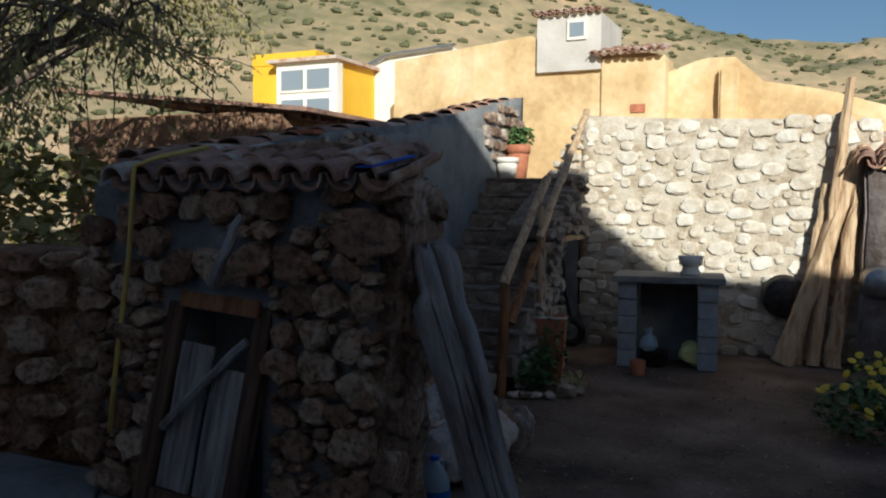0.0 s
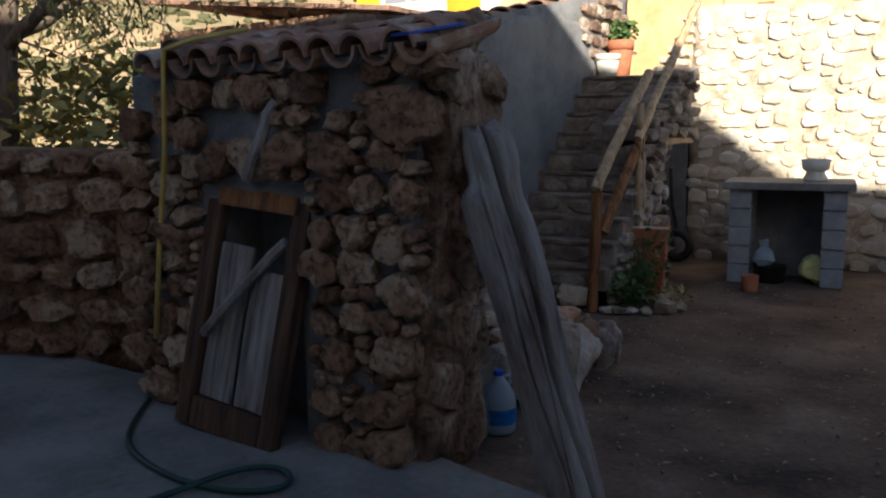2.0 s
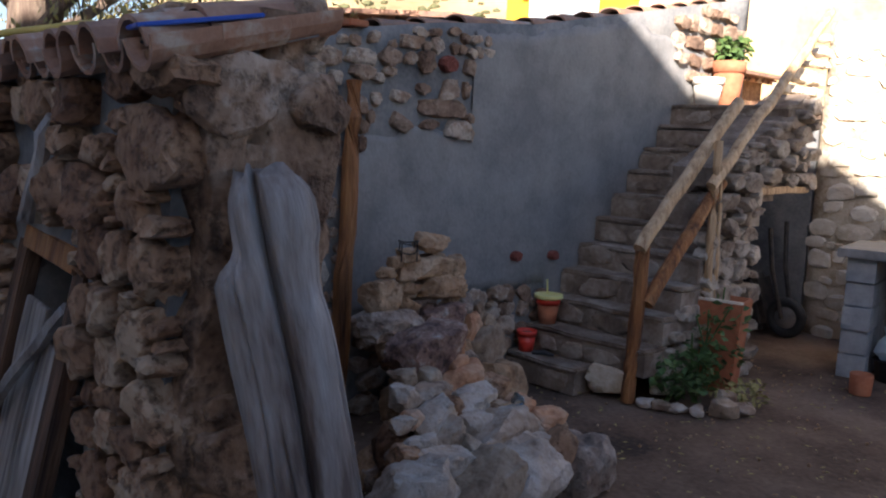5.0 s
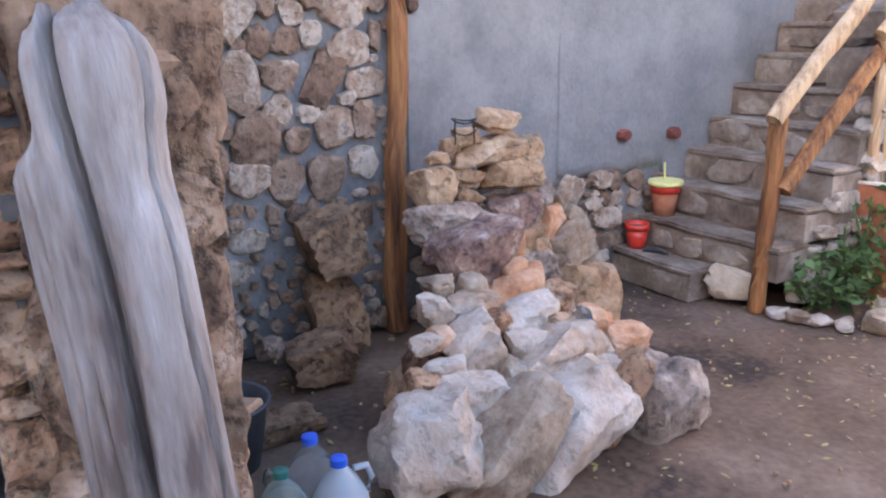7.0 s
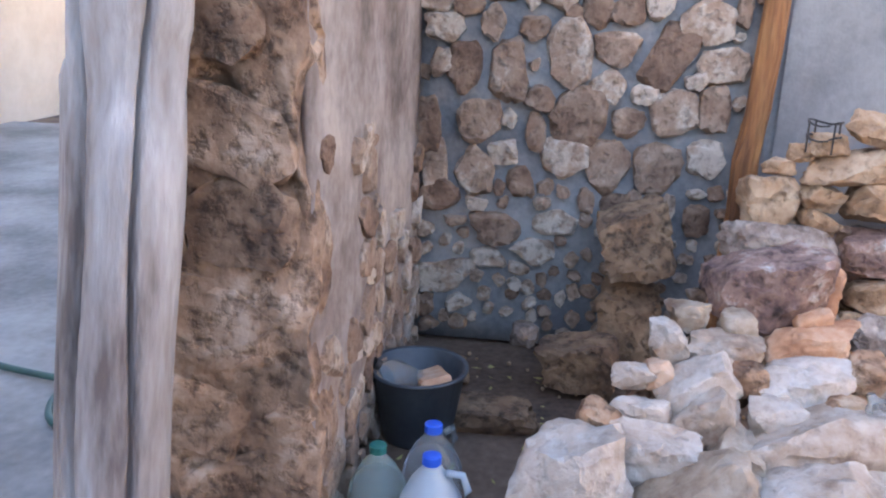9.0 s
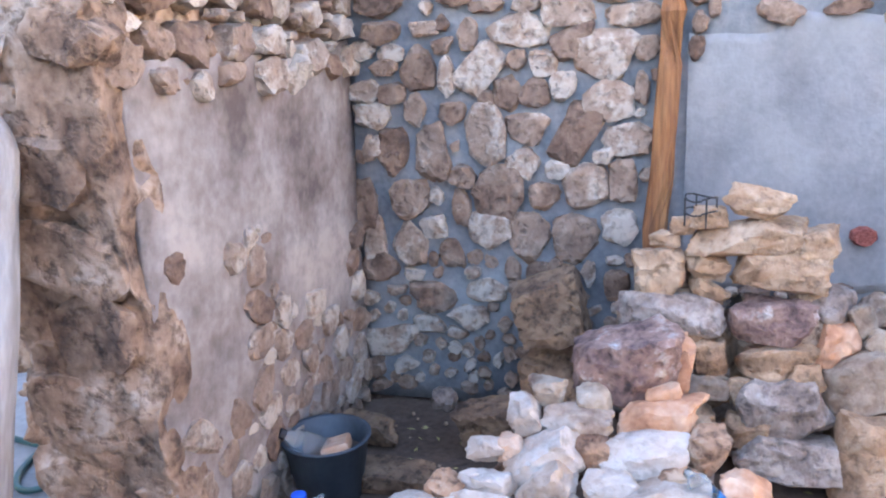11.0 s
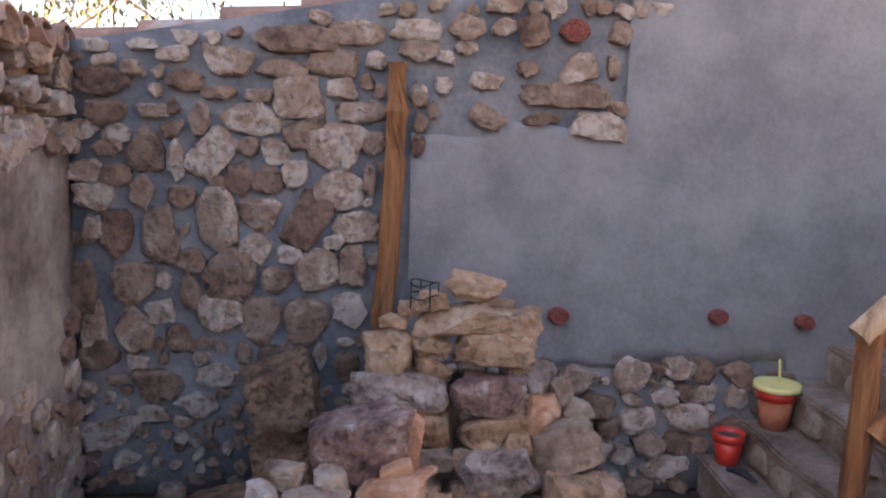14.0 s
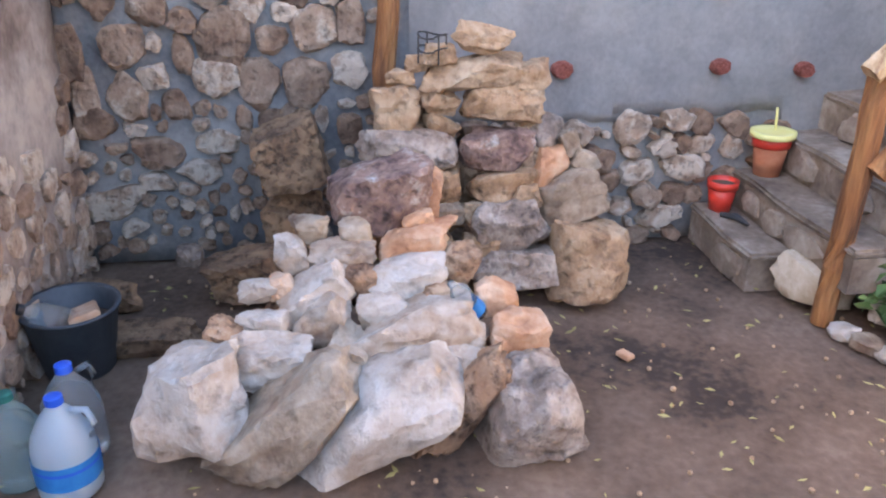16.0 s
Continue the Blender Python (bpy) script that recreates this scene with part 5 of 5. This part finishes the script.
slope(-30, -4.46, 5.9, 40, 60, 70, lambda x, y: 0.9 + 0.05 * (y - 6) + 0.25 * noise.noise(Vector((x * .5, y * .5, 2))), "ground_terrace_west", OCHRE, "dry sunlit earth terrace with tufts")
slope(-4.46, 30, 11.95, 40, 40, 40, lambda x, y: 1.95 + 0.05 * (y - 12), "ground_terrace_north", OCHRE, "dry earth terrace above the yard wall")
tagged(new("tufted_bank", leaf_cloud(2600, (-8.6, 7.6, 1.5), (3.4, 1.9, 0.8), 0.16, 31, TREELEAF, "tufts")), "dry scrub on the sunlit bank", "shrubs", kind="stuff")

# ---- neighbour roof, low behind the tall wall ----
neigh = thing("neighbour_shed", "low dark stone shed with a lit tile roof", "shed")
part("wall", box(-9.6, 9.5, 0.8, -6.2, 16.5, 2.72), BROWN, neigh)
part("roof_bed", box(-3.7, -3.6, -0.03, 0.3, 3.6, 0.02), TILE, neigh, m=pose(-6.1, 13, 2.74, 0, 6))
tile_field(neigh, (-6.0, 16.5, 2.74), (0, -1, 0), (-1, 0, 0.105), 36, 7, 0.195, 9, 0.36)


# ---- village houses ----
def opening(parent, x0, z0, x1, z1, y, frame_mat, panes=2):
    w = part("window", box(x0, y - 0.05, z0, x1, y + 0.02, z1), frame_mat, parent)
    step = (x1 - x0) / panes
    for i in range(panes):
        part("pane", box(x0 + step * i + 0.07, y - 0.07, z0 + 0.08, x0 + step * (i + 1) - 0.07, y - 0.055, z1 - 0.08), GLASS, w)


gallery = thing("yellow_house", "bright yellow house with a white glazed gallery", "house")
part("wall", box(-16.5, 22.0, 1.5, -13.4, 27, 5.75), YELLOWWALL, gallery)
part("gable", box(-16.5, 21.97, 5.75, -14.2, 27, 6.1), YELLOWWALL, gallery, m=pose(0, 0, 0, 0, 0, 0))
part("gallery_front", box(-15.4, 21.7, 1.5, -13.3, 22.0, 5.72), WHITEWALL, gallery, "white gallery front")
for zz in (4.95, 4.1):
    opening(gallery, -15.25, zz - 0.1, -13.45, zz + 0.62, 21.7, WHITEWALL)
part("roof", box(-15.6, 21.5, 5.72, -13.2, 24, 5.82), TILE, gallery)
longhouse = thing("white_house", "long whitewashed house with a sloping roof", "house")
part("wall", wall_mesh(-14.2, 24, -10.7, 24, [(0, 5.6), (1.3, 6.1), (3.5, 6.25)], 3, 1.5, 0.02, 0.5), WHITEWALL, longhouse)
part("roof_edge", rod([(-14.3, 23.9, 5.65), (-12.9, 23.9, 6.15), (-10.7, 23.9, 6.3)], 0.07, 6), STEEL, longhouse)
adobe = thing("ochre_house", "large ochre adobe house with patched plaster", "house")
part("wall", wall_mesh(-11.6, 22, -4.4, 22, [(0, 5.6), (4.2, 6.0), (4.3, 5.75), (7.2, 5.3)], 5, 1.5, 0.06, 0.4), OCHRE, adobe)
part("tower", box(-7.4, 21.85, 5.0, -5.75, 24, 6.38), HOUSEWALL, adobe, "pale square chimney tower")
tile_field(adobe, (-7.45, 21.7, 6.39), (1, 0, 0), (0, 1, 0.2), 9, 2, 0.2, 15)
part("wall", box(-5.75, 21.9, 1.5, -4.2, 23, 5.25, 0.02), OCHRE, adobe)
tile_field(adobe, (-5.9, 21.6, 5.28), (1, 0, 0), (0, 1, 0.3), 9, 3, 0.2, 16)
opening(adobe, -6.6, 5.75, -6.1, 6.25, 21.84, WHITEWALL, 1)
part("window", box(-5.0, 21.86, 3.9, -4.65, 21.95, 4.1), TERRACOTTA, adobe)
ruin = thing("ruined_house", "roofless ochre adobe ruin with broken wall tops", "house")
part("wall", wall_mesh(-4.2, 22.4, 3.2, 22.4, [(0, 4.9), (0.8, 5.2), (1.7, 5.15), (2.0, 4.6), (3.5, 4.3), (5, 3.8), (7.4, 3.5)], 4, 1.5, 0.08, 0.3), OCHRE, ruin)
part("buttress", box(-3.0, 22.15, 1.5, -2.55, 22.5, 4.9, 0.05, 0.04), OCHRE, ruin)
farhouse = thing("orange_house", "low orange-roofed house below the hill", "house")
part("wall", box(-27, 26, 1.5, -22.4, 30, 4.6), OCHRE, farhouse)
part("roof", box(-27.2, 25.7, 4.6, -22.2, 30, 4.95, 0.05), TERRACOTTA, farhouse)


# ---- hillside ----
def hill(x, y):
    d = math.hypot(x, y - 2)
    az = math.degrees(math.atan2(x, y - 2))
    crest = float(np.interp(az, [-68, -57, -35, -22, -10, 0, 12, 60], [3, 15, 17, 15.5, 11.6, 9.0, 7.8, 5]))
    t = min(1, max(0, (d - 38) / 130))
    s = t * t * (3 - 2 * t)
    q = Vector((x * 0.02, y * 0.02, 0))
    craggy = 5 * noise.noise(q * 1.6) + 2.6 * noise.noise(q * 5) + 1.4 * abs(noise.noise(q * 11))
    return 1.4 + s * (math.tan(radians(crest)) * 168 + craggy) + 0.05 * max(0, d - 168)


def hillside():
    bm = bmesh.new()
    g = []
    for j in range(90):
        d = 36 + 150 * (j / 89)
        row = []
        for i in range(170):
            az = radians(-125 + 190 * i / 169)
            x, y = d * math.sin(az), 2 + d * math.cos(az)
            row.append(bm.verts.new((x, y, hill(x, y))))
        g.append(row)
    for a, b in zip(g, g[1:]):
        for i in range(169):
            bm.faces.new((a[i], a[i + 1], b[i + 1], b[i]))
    return finish(bm, "hillside", HILL)


tagged(new("ground_hillside", hillside()), "dry rocky hillside dotted with scrub", "hill", kind="structure")
r6 = random.Random(9)
ball = bmesh.new()
bmesh.ops.create_icosphere(ball, subdivisions=1, radius=1)
ball_verts, ball_faces = [v.co.copy() for v in ball.verts], [[v.index for v in f.verts] for f in ball.faces]
ball.free()
verts, faces = [], []
for _ in range(5000):
    az, d = radians(r6.uniform(-66, 22)), r6.uniform(48, 165)
    x, y = d * math.sin(az), 2 + d * math.cos(az)
    s = r6.uniform(0.12, 0.55)
    z, k = hill(x, y) + s * 0.2, len(verts)
    for c in ball_verts:
        verts.append((x + s * (1.3 * c.x + r6.uniform(-.35, .35)), y + s * (1.3 * c.y + r6.uniform(-.35, .35)), z + s * (0.7 * c.z + r6.uniform(-.2, .3))))
    faces.extend([[k + q for q in f] for f in ball_faces])
me = bpy.data.meshes.new("scrub")
me.from_pydata(verts, [], faces)
me.materials.append(SCRUB)
tagged(new("hill_scrub", me), "dark low bushes scattered over the hillside", "shrubs", kind="stuff")


# ---- tree behind the tall wall ----
def branch(bm, p, d, length, r, depth, rng, tips):
    pts, q = [p], d.normalized()
    n = 5
    for i in range(n):
        q = (q + Vector((rng.gauss(0, .16), rng.gauss(0, .16), rng.gauss(0, .12) + (0.03 if depth > 1 else -0.13)))).normalized()
        pts.append(pts[-1] + q * length / n)
    rod(pts, [r * (1 - 0.11 * i) for i in range(n + 1)], 6 if depth > 1 else 4, 0.2, rng.random() * 9, bm)
    if depth == 0:
        tips.extend(pts[1:])
        return
    for k in range(4 if depth > 1 else 5):
        i = rng.randint(2, n)
        side = Vector((rng.gauss(0, 1), rng.gauss(0, 1), rng.gauss(0.15, 0.5))).normalized()
        branch(bm, pts[i], q * 0.6 + side * 0.8, length * rng.uniform(0.55, 0.75), r * 0.5, depth - 1, rng, tips)


def tree(at, height, seed, leaves, size):
    t = thing("pepper_tree", "spreading tree with thin drooping olive foliage", "tree", at=pose(*at))
    rng = random.Random(seed)
    bm, tips = bmesh.new(), []
    rod([(0, 0, -0.3), (0.05, 0.05, height * 0.2), (0.0, 0.15, height * 0.38)], [0.20, 0.16, 0.15], 10, 0.25, 1, bm)
    for k in range(9):
        a = k * 0.70 + rng.uniform(-.3, .3)
        branch(bm, Vector((0, 0.12, height * (0.27 + 0.014 * k))), Vector((math.cos(a), math.sin(a), rng.uniform(0.12, 0.8))), height * 0.46, 0.062, 3, rng, tips)
    part("trunk", finish(bm, "trunk", BARK), None, t)
    verts, faces = [], []
    for _ in range(leaves):
        p = rng.choice(tips) + Vector((rng.gauss(0, .10), rng.gauss(0, .10), rng.gauss(-.06, .12)))
        if noise.noise(p * 0.9) < -0.12:
            continue
        s = size * rng.uniform(0.6, 1.4)
        rot = Euler((rng.uniform(-2.2, -0.8), rng.uniform(-.6, .6), rng.uniform(0, 6.3))).to_matrix()
        k = len(verts)
        for c in ((0, 0, 0), (s * 0.22, s * 0.5, 0), (0, s, 0), (-s * 0.22, s * 0.5, 0)):
            verts.append(p + rot @ Vector(c))
        faces.append((k, k + 1, k + 2, k + 3))
    me = bpy.data.meshes.new("crown")
    me.from_pydata(verts, [], faces)
    me.materials.append(TREELEAF)
    part("crown", me, None, t)


tree((-7.9, 6.35, 0.9), 4.6, 3, 30000, 0.055)
